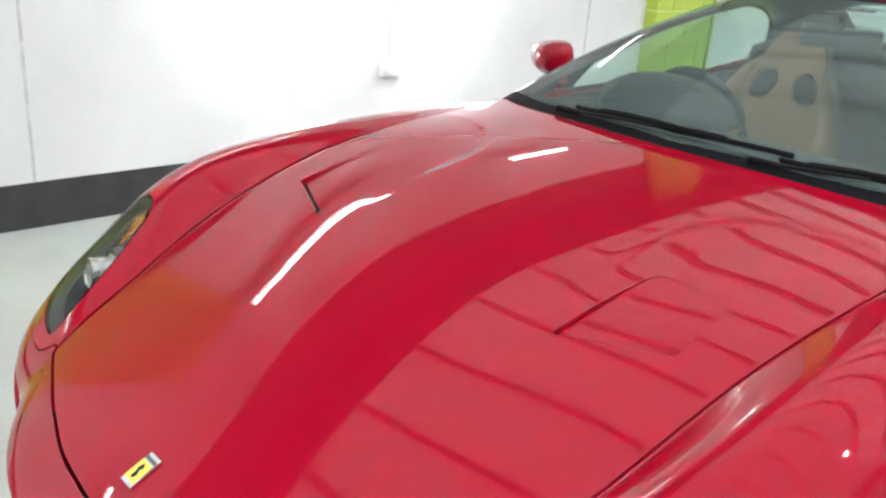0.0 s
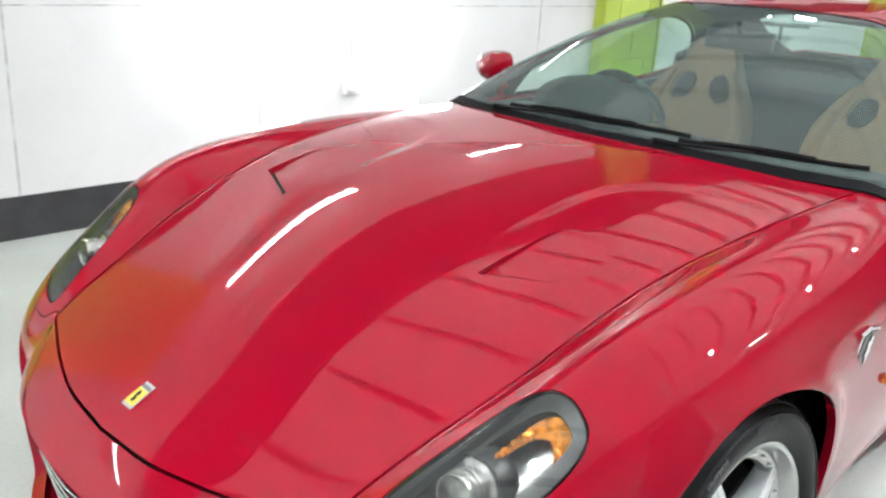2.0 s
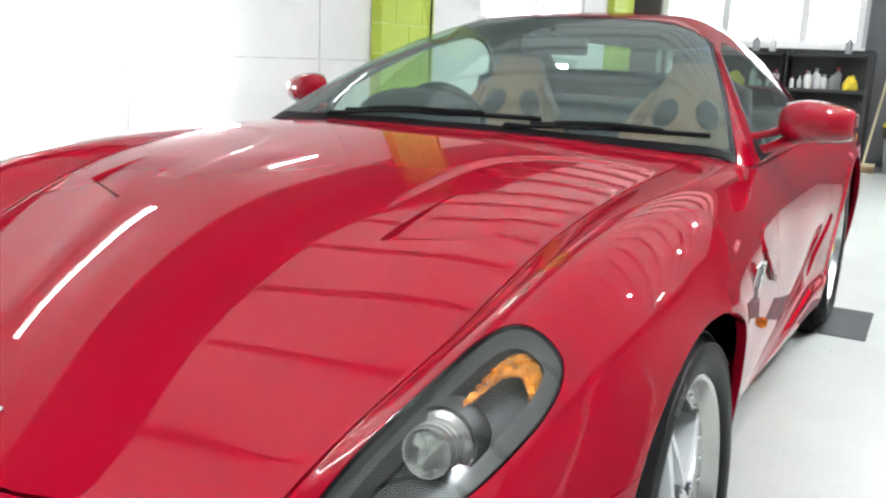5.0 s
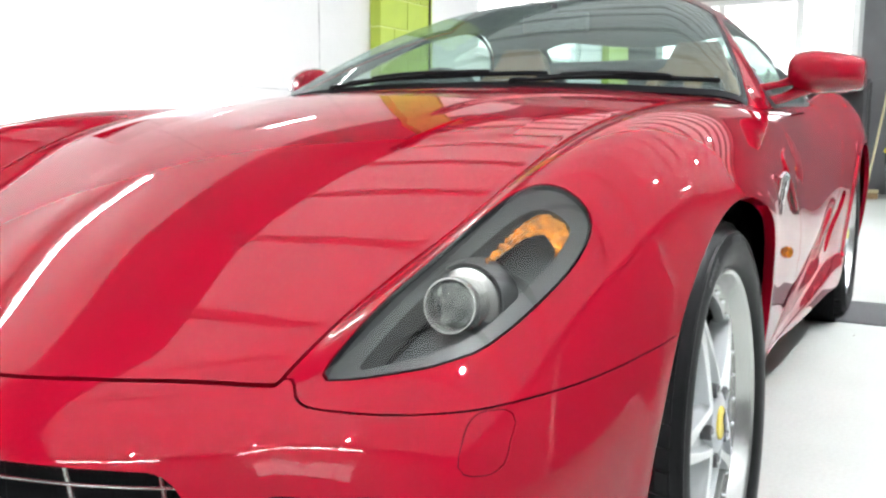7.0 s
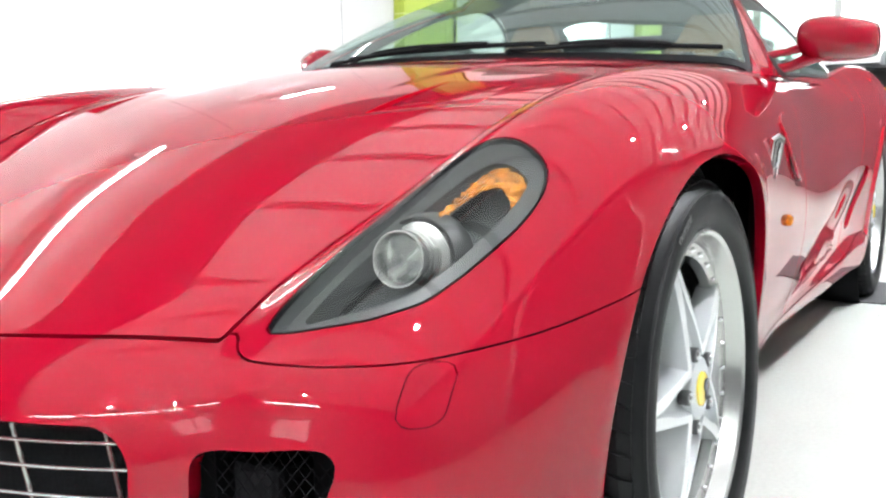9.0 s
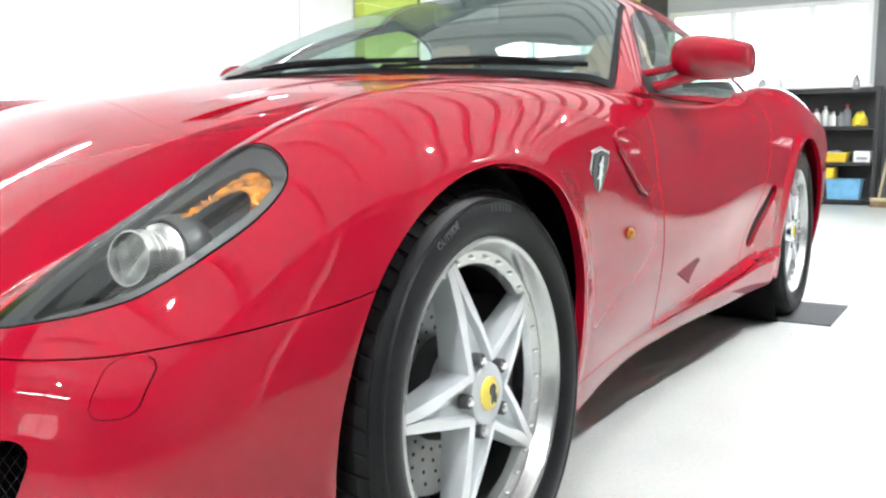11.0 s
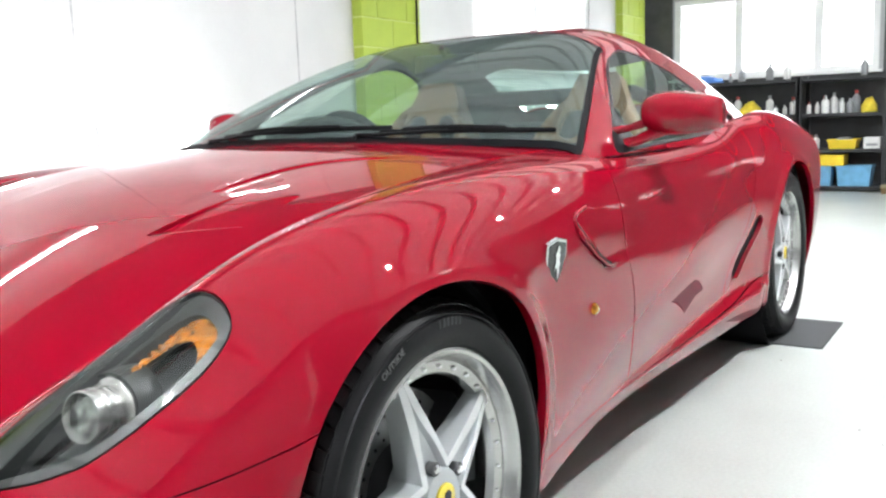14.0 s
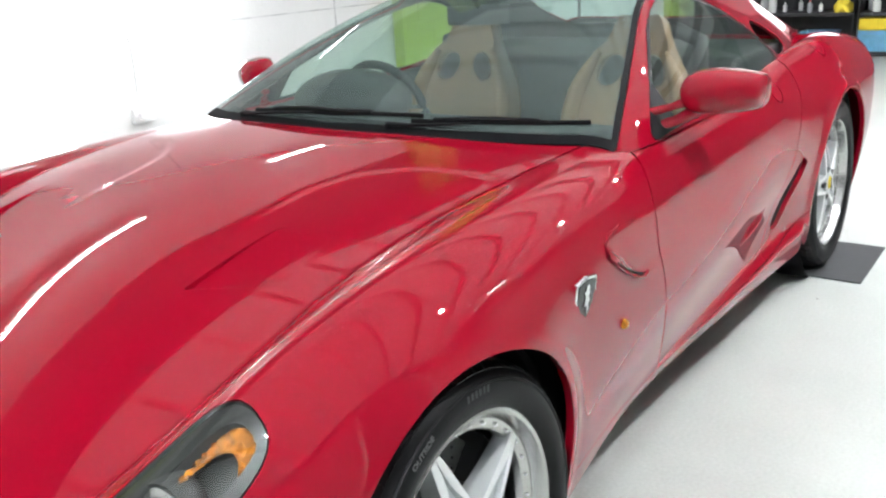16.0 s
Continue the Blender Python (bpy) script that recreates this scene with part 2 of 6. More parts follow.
def wall_with_openings(name, along, a0, a1, face, thick, height, holes, mat, label):
    """A wall of the given thickness with rectangular openings (a0, a1, z0, z1) through it."""
    bm = bmesh.new()
    cuts = sorted({a0, a1, *[h[0] for h in holes], *[h[1] for h in holes]})
    for c0, c1 in zip(cuts, cuts[1:]):
        zs = [0.0, height]
        for h in holes:
            if h[0] <= c0 and h[1] >= c1:
                zs += [h[2], h[3]]
        zs = sorted(zs)
        for z0, z1 in zip(zs[::2], zs[1::2]):
            if along == "x":
                box(c0, c1, min(face, face + thick), max(face, face + thick), z0, z1, bm=bm)
            else:
                box(min(face, face + thick), max(face, face + thick), c0, c1, z0, z1, bm=bm)
    bmesh.ops.remove_doubles(bm, verts=bm.verts, dist=1e-4)
    return structure(name, bm, mat, label)


wall_with_openings("wall_south", "x", FRONT_X, BACK_X, LEFT_Y, -0.2, TOP, [], DIM_WALL, "plain grey workshop wall")
wall_with_openings("wall_west", "y", LEFT_Y, WALL_Y, FRONT_X, -0.2, TOP, [(-0.3, 1.1, 1.15, 2.45)], DIM_WALL, "plain grey workshop wall with a high window")
wall_with_openings("wall_north", "x", FRONT_X, BACK_X, WALL_Y, 0.2, 3.0, [(6.05, 8.75, 1.5, 2.62)], WALL, "white painted panel wall, scuffed, with a black base band")
wall_with_openings("wall_east", "y", LEFT_Y, WALL_Y, BACK_X, 0.2, TOP, [(-0.24, 2.26, 1.42, 2.46), (-3.64, -3.26, 1.46, 1.84)], BACK_WALL, "grey wall with two long windows")
structure("ceiling", box(FRONT_X - 0.2, BACK_X + 0.2, LEFT_Y - 0.2, WALL_Y + 0.3, TOP, TOP + 0.1), CEILING, "white sheeted workshop ceiling")
structure("wall_upper", box(FRONT_X, BACK_X, WALL_Y + 0.02, WALL_Y + 0.2, 3.0, TOP), CLADDING, "dark cladding above the white wall panels")
structure("baseboard", box(FRONT_X, BACK_X - 0.9, WALL_Y - 0.006, WALL_Y - 0.001, 0.0, 0.205), BAND, "black painted band along the foot of the wall")

# joints of the wall panels: shallow strips standing a little off the wall
JOINT = material("panel_joint", (0.50, 0.50, 0.50), rough=0.7, vary=0.3, scale=14)
for x, low in ((-3.65, 0.205), (-1.83, 0.205), (0.0, 0.205), (1.83, 1.06), (3.62, 0.205)):
    bm = box(x - 0.006, x + 0.006, WALL_Y - 0.003, WALL_Y - 0.0005, low, 2.99)
    tagged(part("trim_joint", bm, JOINT), "narrow upright joint between wall panels", "joint", kind="structure")
for z in (1.06, 2.12):
    bm = box(FRONT_X, 4.3, WALL_Y - 0.0025, WALL_Y - 0.0005, z - 0.004, z + 0.004)
    tagged(part("trim_joint", bm, JOINT), "narrow level joint between wall panels", "joint", kind="structure")

# lime block piers with pale mortar
BLOCK = {}
PIER_TOP = TOP - 0.06


def pier(name, x0, x1, y0, y1, label, top=PIER_TOP):
    """A pier of painted blocks laid in half bond."""
    core = structure(name, box(x0 + 0.006, x1 - 0.006, y0 + 0.006, y1, 0.0, top), MORTAR, label)
    h, w = 0.225, (x1 - x0) / 2
    row = 0
    z = 0.0
    while z < top - 0.1:
        z1 = min(z + h - 0.008, top)
        cuts = [x0, (x0 + x1) / 2, x1] if row % 2 else [x0, x0 + w * 0.5, x1 - w * 0.5, x1]
        for a, b in zip(cuts, cuts[1:]):
            key = (round(b - a, 3), round(z1 - z, 3), round(y1 - y0, 3))
            if key not in BLOCK:
                BLOCK[key] = part("block", box(0.004, b - a - 0.004, 0, y1 - y0, 0, z1 - z, 0.004, segments=1), LIME, core)
                ob = BLOCK[key]
            else:
                ob = new("block", BLOCK[key].data)
                ob.parent = core
            ob.location = (a, y0, z)
        z += h
        row += 1
    return core


pier("pillar_1", 4.25, 5.04, WALL_Y - 0.10, WALL_Y - 0.002, "lime green painted blockwork pier")
pier("pillar_2", 9.55, 10.34, WALL_Y - 0.10, WALL_Y - 0.002, "lime green painted blockwork pier")
pier("pillar_3", -1.10, -0.36, WALL_Y - 0.10, WALL_Y - 0.002, "low lime green painted blockwork pier", 2.25)

structure("ceiling_edge", box(FRONT_X, BACK_X, 2.34, WALL_Y - 0.002, TOP - 0.05, TOP - 0.001), CLADDING, "dark lining sheet along the eaves")

structure("wall_panel", box(BACK_X - 0.012, BACK_X - 0.002, LEFT_Y, -0.29, 0.0, 1.40), CLADDING, "dark grey lower cladding of the back wall")
for i, (y0, y1, z0, z1) in enumerate(((LEFT_Y, -3.65, 1.401, TOP - 0.13), (-3.25, -0.29, 1.401, TOP - 0.13), (-3.649, -3.251, 1.85, TOP - 0.13), (-3.649, -3.251, 1.401, 1.45))):
    structure("wall_panel_%d" % (i + 1), box(BACK_X - 0.012, BACK_X - 0.002, y0, y1, z0, z1), CLADDING, "dark grey cladding beside the window")
structure("trim_board", box(BACK_X - 0.03, BACK_X - 0.002, 2.275, WALL_Y - 0.004, 0.0, 2.99), STEEL, "black upright board in the corner beside the window")

# roof steel: purlins across, a rafter line along
for i in range(20):
    x = -5.74 + i * 0.84
    bm = box(x - 0.026, x + 0.026, LEFT_Y, WALL_Y, TOP - 0.12, TOP - 0.002)
    tagged(part("beam", bm, PURLIN), "dark steel purlin under the ceiling sheets", "beam", group="roof purlins")


# translucent roof sheets between the purlins
for i in range(19):
    x = -5.74 + i * 0.84
    bm = box(x + 0.04, x + 0.80, LEFT_Y + 0.3, 2.32, TOP - 0.03, TOP - 0.004)
    tagged(part("rooflight", bm, ROOFLIGHT), "translucent roof sheet letting in daylight", "rooflight", group="rooflights")


def flood_lamp(x, y, z, half=0.030):
    """Small LED flood on a drop rod."""
    lamp = thing("ceiling_light", "small lit LED flood hung under the roof", "ceiling light", (x, y, z), "ceiling floods")
    part("body", box(-0.16, 0.16, -0.09, 0.09, 0.0, 0.05, 0.008), STEEL, lamp)
    part("led_panel", box(-half, half, -half, half, -0.006, -0.0005), LED, lamp)
    part("drop_rod", tube([(0, 0, 0.05), (0, 0, TOP - 0.03 - z)], 0.006, 6), STEEL, lamp)


for x, y in ((2.05, -2.45), (5.1, -2.4), (6.5, -1.7), (-1.9, -1.6), (-4.6, 0.35)):
    flood_lamp(x, y, 3.45)


# unseen roller shutter in a pale frame, added behind the camera for dark reflections
shutter = structure("door_1", box(-0.30, 1.70, LEFT_Y + 0.002, LEFT_Y + 0.04, 0.0, 3.45), CLADDING, "closed dark roller shutter in a pale frame")
for a0, a1, z0, z1 in ((-0.42, -0.301, 0.0, 3.57), (1.701, 1.82, 0.0, 3.57), (-0.30, 1.70, 3.451, 3.57)):
    part("door_frame", box(a0, a1, LEFT_Y + 0.001, LEFT_Y + 0.10, z0, z1, 0.004), FRAME, shutter)
for i in range(30):
    part("slat", box(-0.299, 1.699, LEFT_Y + 0.041, LEFT_Y + 0.052, 0.02 + i * 0.114, 0.125 + i * 0.114, 0.004, segments=1), CLADDING, shutter)


# windows: frame, sill, mullions and panes
def window(name, along, a0, a1, z0, z1, face, out, bars, label):
    """A glazed opening; out: direction through the wall."""
    def bx(p0, p1, d0, d1, q0, q1):
        lo, hi = sorted((face + out * d0, face + out * d1))
        return box(p0, p1, lo, hi, q0, q1, 0.004) if along == "x" else box(lo, hi, p0, p1, q0, q1, 0.004)
    win = structure(name, bx(a0, a1, 0.02, 0.09, z0, z0 + 0.07), FRAME, label)
    part("window_frame", bx(a0, a1, 0.02, 0.09, z1 - 0.07, z1), FRAME, win)
    for a in (a0 + 0.035, a1 - 0.035, *bars):
        part("mullion", bx(a - 0.045, a + 0.045, 0.02, 0.09, z0 + 0.07, z1 - 0.07), FRAME, win)
    part("window_sill", bx(a0 - 0.05, a1 + 0.05, -0.10, 0.02, z0 - 0.03, z0 - 0.001), FRAME, win)
    edges = sorted((a0 + 0.08, a1 - 0.08, *[b - 0.045 for b in bars], *[b + 0.045 for b in bars]))
    for p, q in zip(edges[::2], edges[1::2]):
        g = part("pane", bx(p, q, 0.052, 0.058, z0 + 0.07, z1 - 0.07), CLEAR, win)
        g.visible_shadow = False
    return win


window("window_1", "y", -0.24, 2.26, 1.42, 2.46, BACK_X, 1, (1.417, 0.45), "white-framed workshop window with bright daylight")
window("window_2", "x", 6.05, 8.75, 1.5, 2.62, WALL_Y, 1, (7.4,), "white-framed window with a dark blind")
tagged(part("window_blind", box(6.06, 8.74, WALL_Y - 0.03, WALL_Y - 0.004, 2.45, 2.62, 0.004), STEEL), "dark rolled blind above the window", "blind")
tagged(part("backdrop_sky", box(BACK_X + 1.2, BACK_X + 1.25, -5, 4, -0.2, 4.5), DAYLIGHT), "bright overcast daylight outside", "sky", kind="structure")
tagged(part("backdrop_sky", box(4.0, 10.5, WALL_Y + 1.2, WALL_Y + 1.25, -0.2, 4.5), DAYLIGHT), "bright overcast daylight outside", "sky", kind="structure")
window("window_3", "y", -0.3, 1.1, 1.15, 2.45, FRONT_X, -1, (0.40,), "wide white-framed window")
window("window_4", "y", -3.64, -3.26, 1.46, 1.84, BACK_X, 1, (-3.45,), "small white-framed workshop window with bright daylight")
tagged(part("backdrop_sky", box(FRONT_X - 1.25, FRONT_X - 1.2, -4, 4, -0.2, 4.5), DAYLIGHT), "bright overcast daylight outside", "sky", kind="structure")
tagged(part("ground", box(-40, 40, -40, 40, -0.5, -0.201), FLOOR), "pale paved yard", "ground", kind="structure")


# ---- curves and implicit surfaces ----
def curve_through(points):
    """Smooth monotone curve through (x, value) pairs."""
    xs = np.array([p[0] for p in points], float)
    vs = np.array([p[1] for p in points], float)
    return lambda q: pchip(xs, vs, np.asarray(q, float))


def pchip(xs, vs, q):
    h, d = np.diff(xs), np.diff(vs) / np.diff(xs)
    m = np.zeros(len(xs))
    for i in range(1, len(xs) - 1):
        if d[i - 1] * d[i] > 0:
            a, b = 2 * h[i] + h[i - 1], h[i] + 2 * h[i - 1]
            m[i] = (a + b) / (a / d[i - 1] + b / d[i])
    m[0], m[-1] = d[0], d[-1]
    qq = np.clip(q, xs[0], xs[-1])
    k = np.clip(np.searchsorted(xs, qq, "right") - 1, 0, len(xs) - 2)
    t = (qq - xs[k]) / h[k]
    return ((2 * t**3 - 3 * t**2 + 1) * vs[k] + (t**3 - 2 * t**2 + t) * h[k] * m[k]
            + (-2 * t**3 + 3 * t**2) * vs[k + 1] + (t**3 - t**2) * h[k] * m[k + 1])


def spline(xs, vs, q):
    """Natural cubic spline, for lines that should bend softly."""
    n, h = len(xs), np.diff(xs)
    a, r = np.eye(n), np.zeros(n)
    for i in range(1, n - 1):
        a[i, i - 1:i + 2] = h[i - 1], 2 * (h[i - 1] + h[i]), h[i]
        r[i] = 6 * ((vs[i + 1] - vs[i]) / h[i] - (vs[i] - vs[i - 1]) / h[i - 1])
    m = np.linalg.solve(a, r)
    qq = np.clip(q, xs[0], xs[-1])
    k = np.clip(np.searchsorted(xs, qq, "right") - 1, 0, n - 2)
    u, w = xs[k + 1] - qq, qq - xs[k]
    return (m[k] * u**3 + m[k + 1] * w**3) / (6 * h[k]) + (vs[k] / h[k] - m[k] * h[k] / 6) * u + (vs[k + 1] / h[k] - m[k + 1] * h[k] / 6) * w


def soft_min(a, b, k):
    h = np.clip(0.5 + 0.5 * (b - a) / k, 0, 1)
    return b + (a - b) * h - k * h * (1 - h)


def step01(a, b, v):
    t = np.clip((np.asarray(v, float) - a) / (b - a), 0, 1)
    return t * t * (3 - 2 * t)


def surface_net(f, origin, size):
    """Vertices, quads and normals of the surface f = 0 on an even grid (f > 0 inside)."""
    s = f > 0
    nx, ny, nz = f.shape
    cell = [f[i:nx - 1 + i, j:ny - 1 + j, k:nz - 1 + k] for i in (0, 1) for j in (0, 1) for k in (0, 1)]
    inside = sum((c > 0).astype(np.int8) for c in cell)
    mixed = (inside > 0) & (inside < 8)
    idx = np.argwhere(mixed)
    number = np.full(mixed.shape, -1, np.int64)
    number[mixed] = np.arange(len(idx))
    vals = np.stack([c[mixed] for c in cell], 1)
    corner = np.array([(i, j, k) for i in (0, 1) for j in (0, 1) for k in (0, 1)], float)
    total, hits = np.zeros((len(idx), 3)), np.zeros(len(idx))
    for a in range(8):
        for b in range(a + 1, 8):
            if np.abs(corner[a] - corner[b]).sum() == 1:
                va, vb = vals[:, a], vals[:, b]
                cross = (va > 0) != (vb > 0)
                t = np.where(cross, va / np.where(cross, va - vb, 1), 0)
                total += np.where(cross[:, None], corner[a] + t[:, None] * (corner[b] - corner[a]), 0)
                hits += cross
    local = total / hits[:, None]
    verts = origin + (idx + local) * size
    grad = np.stack(np.gradient(f, size), -1)
    quads = []
    for axis in range(3):
        o = [1 if i != axis else 0 for i in range(3)]
        sl = tuple(slice(o[i], f.shape[i] - 1) for i in range(3))
        nxt = tuple(slice(o[i] + (1 if i == axis else 0), f.shape[i] - (1 if i != axis else 0)) for i in range(3))
        a, b = s[sl], s[nxt]
        where = np.argwhere(a != b) + np.array(o)
        if not len(where):
            continue
        u, v = [i for i in range(3) if i != axis]
        du, dv = np.eye(3, dtype=int)[u], np.eye(3, dtype=int)[v]
        ring = [where - du - dv, where - dv, where, where - du]
        q = np.stack([number[tuple(r.T)] for r in ring], 1)
        flip = s[tuple(where.T)]
        if axis == 1:
            flip = ~flip
        q[~flip] = q[~flip][:, ::-1]
        quads.append(q[(q >= 0).all(1)])
    verts, quads = np.asarray(verts), np.concatenate(quads)
    p = np.clip((verts - origin) / size, 0, np.array(f.shape) - 1.001)
    i0 = p.astype(int)
    w = p - i0
    nrm = np.zeros_like(verts)
    for c in corner.astype(int):
        wt = np.prod(np.where(c, w, 1 - w), 1)
        nrm += wt[:, None] * grad[tuple((i0 + c).T)]
    nrm = -nrm / np.maximum(np.linalg.norm(nrm, axis=1)[:, None], 1e-9)
    tris = np.concatenate([quads[:, [0, 1, 2]], quads[:, [0, 2, 3]]])
    return verts, tris, nrm


def clip(sheet, value):
    """The part of a triangle sheet (verts, tris, normals) where value (per vertex) is positive, cut along its zero line."""
    v, t, n = sheet
    s = value[t] > 0
    cnt = s.sum(1)
    out = [t[cnt == 3]]
    nv, nn, base = [v], [n], len(v)
    for want in (1, 2):
        tt, ss = t[cnt == want], s[cnt == want]
        if not len(tt):
            continue
        odd = np.argmax(ss if want == 1 else ~ss, 1)
        r = np.arange(len(tt))
        a, b, c = tt[r, odd], tt[r, (odd + 1) % 3], tt[r, (odd + 2) % 3]
        new_ids = []
        for other in (b, c):
            w = (value[a] / (value[a] - value[other]))[:, None]
            nv.append(v[a] + w * (v[other] - v[a]))
            m = n[a] + w * (n[other] - n[a])
            nn.append(m / np.maximum(np.linalg.norm(m, axis=1)[:, None], 1e-9))
            new_ids.append(base + np.arange(len(a)))
            base += len(a)
        ab, ac = new_ids
        if want == 1:
            out.append(np.stack([a, ab, ac], 1))
        else:
            out += [np.stack([ab, b, c], 1), np.stack([ab, c, ac], 1)]
    v, n, t = np.concatenate(nv), np.concatenate(nn), np.concatenate(out)
    used, back = np.unique(t, return_inverse=True)
    v, n, t = v[used], n[used], back.reshape(-1, 3)
    # weld the points that the cut doubled
    key = np.round(v * 20000).astype(np.int64)
    _, first, inv = np.unique(key, axis=0, return_index=True, return_inverse=True)
    inv = inv.reshape(-1)
    t = inv[t]
    t = t[(t[:, 0] != t[:, 1]) & (t[:, 1] != t[:, 2]) & (t[:, 0] != t[:, 2])]
    return v[first], t, n[first]


def mirror(sheet):
    v, t, n = sheet
    m = np.array([1, -1, 1])
    return v * m, t[:, ::-1], n * m


def both(sheet):
    a, b = sheet, mirror(sheet)
    v = np.concatenate([a[0], b[0]])
    n = np.concatenate([a[2], b[2]])
    t = np.concatenate([a[1], b[1] + len(a[0])])
    key = np.round(v * 20000).astype(np.int64)
    _, first, inv = np.unique(key, axis=0, return_index=True, return_inverse=True)
    t = inv.reshape(-1)[t]
    t = t[(t[:, 0] != t[:, 1]) & (t[:, 1] != t[:, 2]) & (t[:, 0] != t[:, 2])]
    nn = np.zeros((len(first), 3))
    np.add.at(nn, inv.reshape(-1), n)
    return v[first], t, nn / np.linalg.norm(nn, axis=1)[:, None]


def offset(sheet, d):
    v, t, n = sheet
    return v - n * d, t, n


def panel(name, sheet, material, parent, label="", lip=0.012):
    """A body panel: the sheet with its own normals and an edge turned inwards."""
    v, t, n = sheet
    edge = {}
    for tri in t.tolist():
        for i in range(3):
            a, b = tri[i], tri[(i + 1) % 3]
            if (b, a) in edge:
                del edge[(b, a)]
            else:
                edge[(a, b)] = 1
    rim = sorted({i for e in edge for i in e})
    low = {i: len(v) + j for j, i in enumerate(rim)}
    verts = np.concatenate([v, v[rim] - n[rim] * lip]) if lip else v
    faces = t.tolist()
    if lip:
        faces += [(b, a, low[a], low[b]) for a, b in edge]
    mesh = bpy.data.meshes.new(name)
    mesh.from_pydata(verts.tolist(), [], faces)
    mesh.materials.append(material)
    mesh.shade_smooth()
    loops = np.zeros(len(mesh.loops), np.int64)
    mesh.loops.foreach_get("vertex_index", loops)
    normals = np.concatenate([n, n[rim] * 0 + (0, 0, 1)]) if lip else n
    out = normals[loops].copy()
    k = 3 * len(t)
    if lip:
        for j, (a, b) in enumerate(edge):
            d = np.cross(v[b] - v[a], n[a])
            d = d / max(np.linalg.norm(d), 1e-9)
            out[k + 4 * j:k + 4 * j + 4] = d
    mesh.normals_split_custom_set(out.tolist())
    ob = new(name, mesh)
    ob.parent = parent
    if label:
        tagged(ob, label)
    return ob


# ---- the car ----
# x runs to the car's rear from the front axle, y across it, z up
CELL = 0.01
car = thing("sports_car", "glossy red two-seat sports coupe parked on the workshop floor", "car")

# lines along the top: distance from the middle and height of centre, ridge, valley, bonnet seam, fender crest and outer fall
AX = np.array([-0.95, -0.80, -0.65, -0.45, -0.29, -0.05, 0.25, 0.60, 0.95, 1.30, 1.90, 2.40, 2.80, 3.20, 3.80])
TOP_Y = {
    "ridge": [0.19, 0.20, 0.21, 0.222, 0.236, 0.25, 0.252, 0.26, 0.30, 0.40, 0.50, 0.48, 0.46, 0.45, 0.42],
    "valley": [0.36, 0.39, 0.42, 0.45, 0.47, 0.50, 0.55, 0.60, 0.63, 0.63, 0.63, 0.62, 0.60, 0.58, 0.55],
    "seam": [0.46, 0.49, 0.519, 0.56, 0.60, 0.63, 0.66, 0.685, 0.70, 0.70, 0.71, 0.71, 0.70, 0.68, 0.64],
    "crest": [0.55, 0.57, 0.595, 0.637, 0.678, 0.720, 0.750, 0.765, 0.770, 0.770, 0.775, 0.785, 0.79, 0.77, 0.72],
    "shoulder": [0.66, 0.68, 0.70, 0.745, 0.787, 0.82, 0.84, 0.845, 0.84, 0.84, 0.845, 0.86, 0.875, 0.855, 0.80],
    "outer": [0.80, 0.84, 0.86, 0.88, 0.91, 0.95, 0.97, 0.97, 0.97, 0.97, 0.98, 0.99, 1.0, 0.97, 0.92],
}
TOP_Z = {
    "centre": [0.37, 0.475, 0.555, 0.657, 0.727, 0.811, 0.877, 0.921, 0.94, 0.95, 0.94, 0.95, 0.95, 0.93, 0.86],
    "ridge": [0.365, 0.470, 0.550, 0.652, 0.722, 0.806, 0.872, 0.916, 0.935, 0.94, 0.93, 0.95, 0.95, 0.93, 0.86],
    "valley": [0.3523, 0.4501, 0.5319, 0.6321, 0.7057, 0.7958, 0.8589, 0.8918, 0.905, 0.92, 0.91, 0.94, 0.945, 0.925, 0.855],
    "seam": [0.34, 0.435, 0.519, 0.618, 0.692, 0.786, 0.850, 0.882, 0.895, 0.895, 0.905, 0.95, 0.965, 0.935, 0.86],
    "crest": [0.325, 0.42, 0.535, 0.661, 0.754, 0.832, 0.866, 0.876, 0.874, 0.870, 0.895, 0.955, 0.970, 0.935, 0.85],
    "shoulder": [0.28, 0.37, 0.519, 0.659, 0.755, 0.819, 0.840, 0.846, 0.842, 0.842, 0.860, 0.912, 0.930, 0.895, 0.80],
    "outer": [0.15, 0.25, 0.404, 0.54, 0.645, 0.700, 0.73, 0.73, 0.72, 0.73, 0.76, 0.81, 0.83, 0.80, 0.72],
}
SIDE_Z = np.array([0.10, 0.22, 0.34, 0.46, 0.58, 0.70, 0.82, 1.0])
SIDE_X = np.array([-0.75, -0.50, -0.30, 0.0, 0.40, 0.70, 1.00, 1.50, 2.00, 2.35, 2.75, 3.20, 3.60, 3.85])
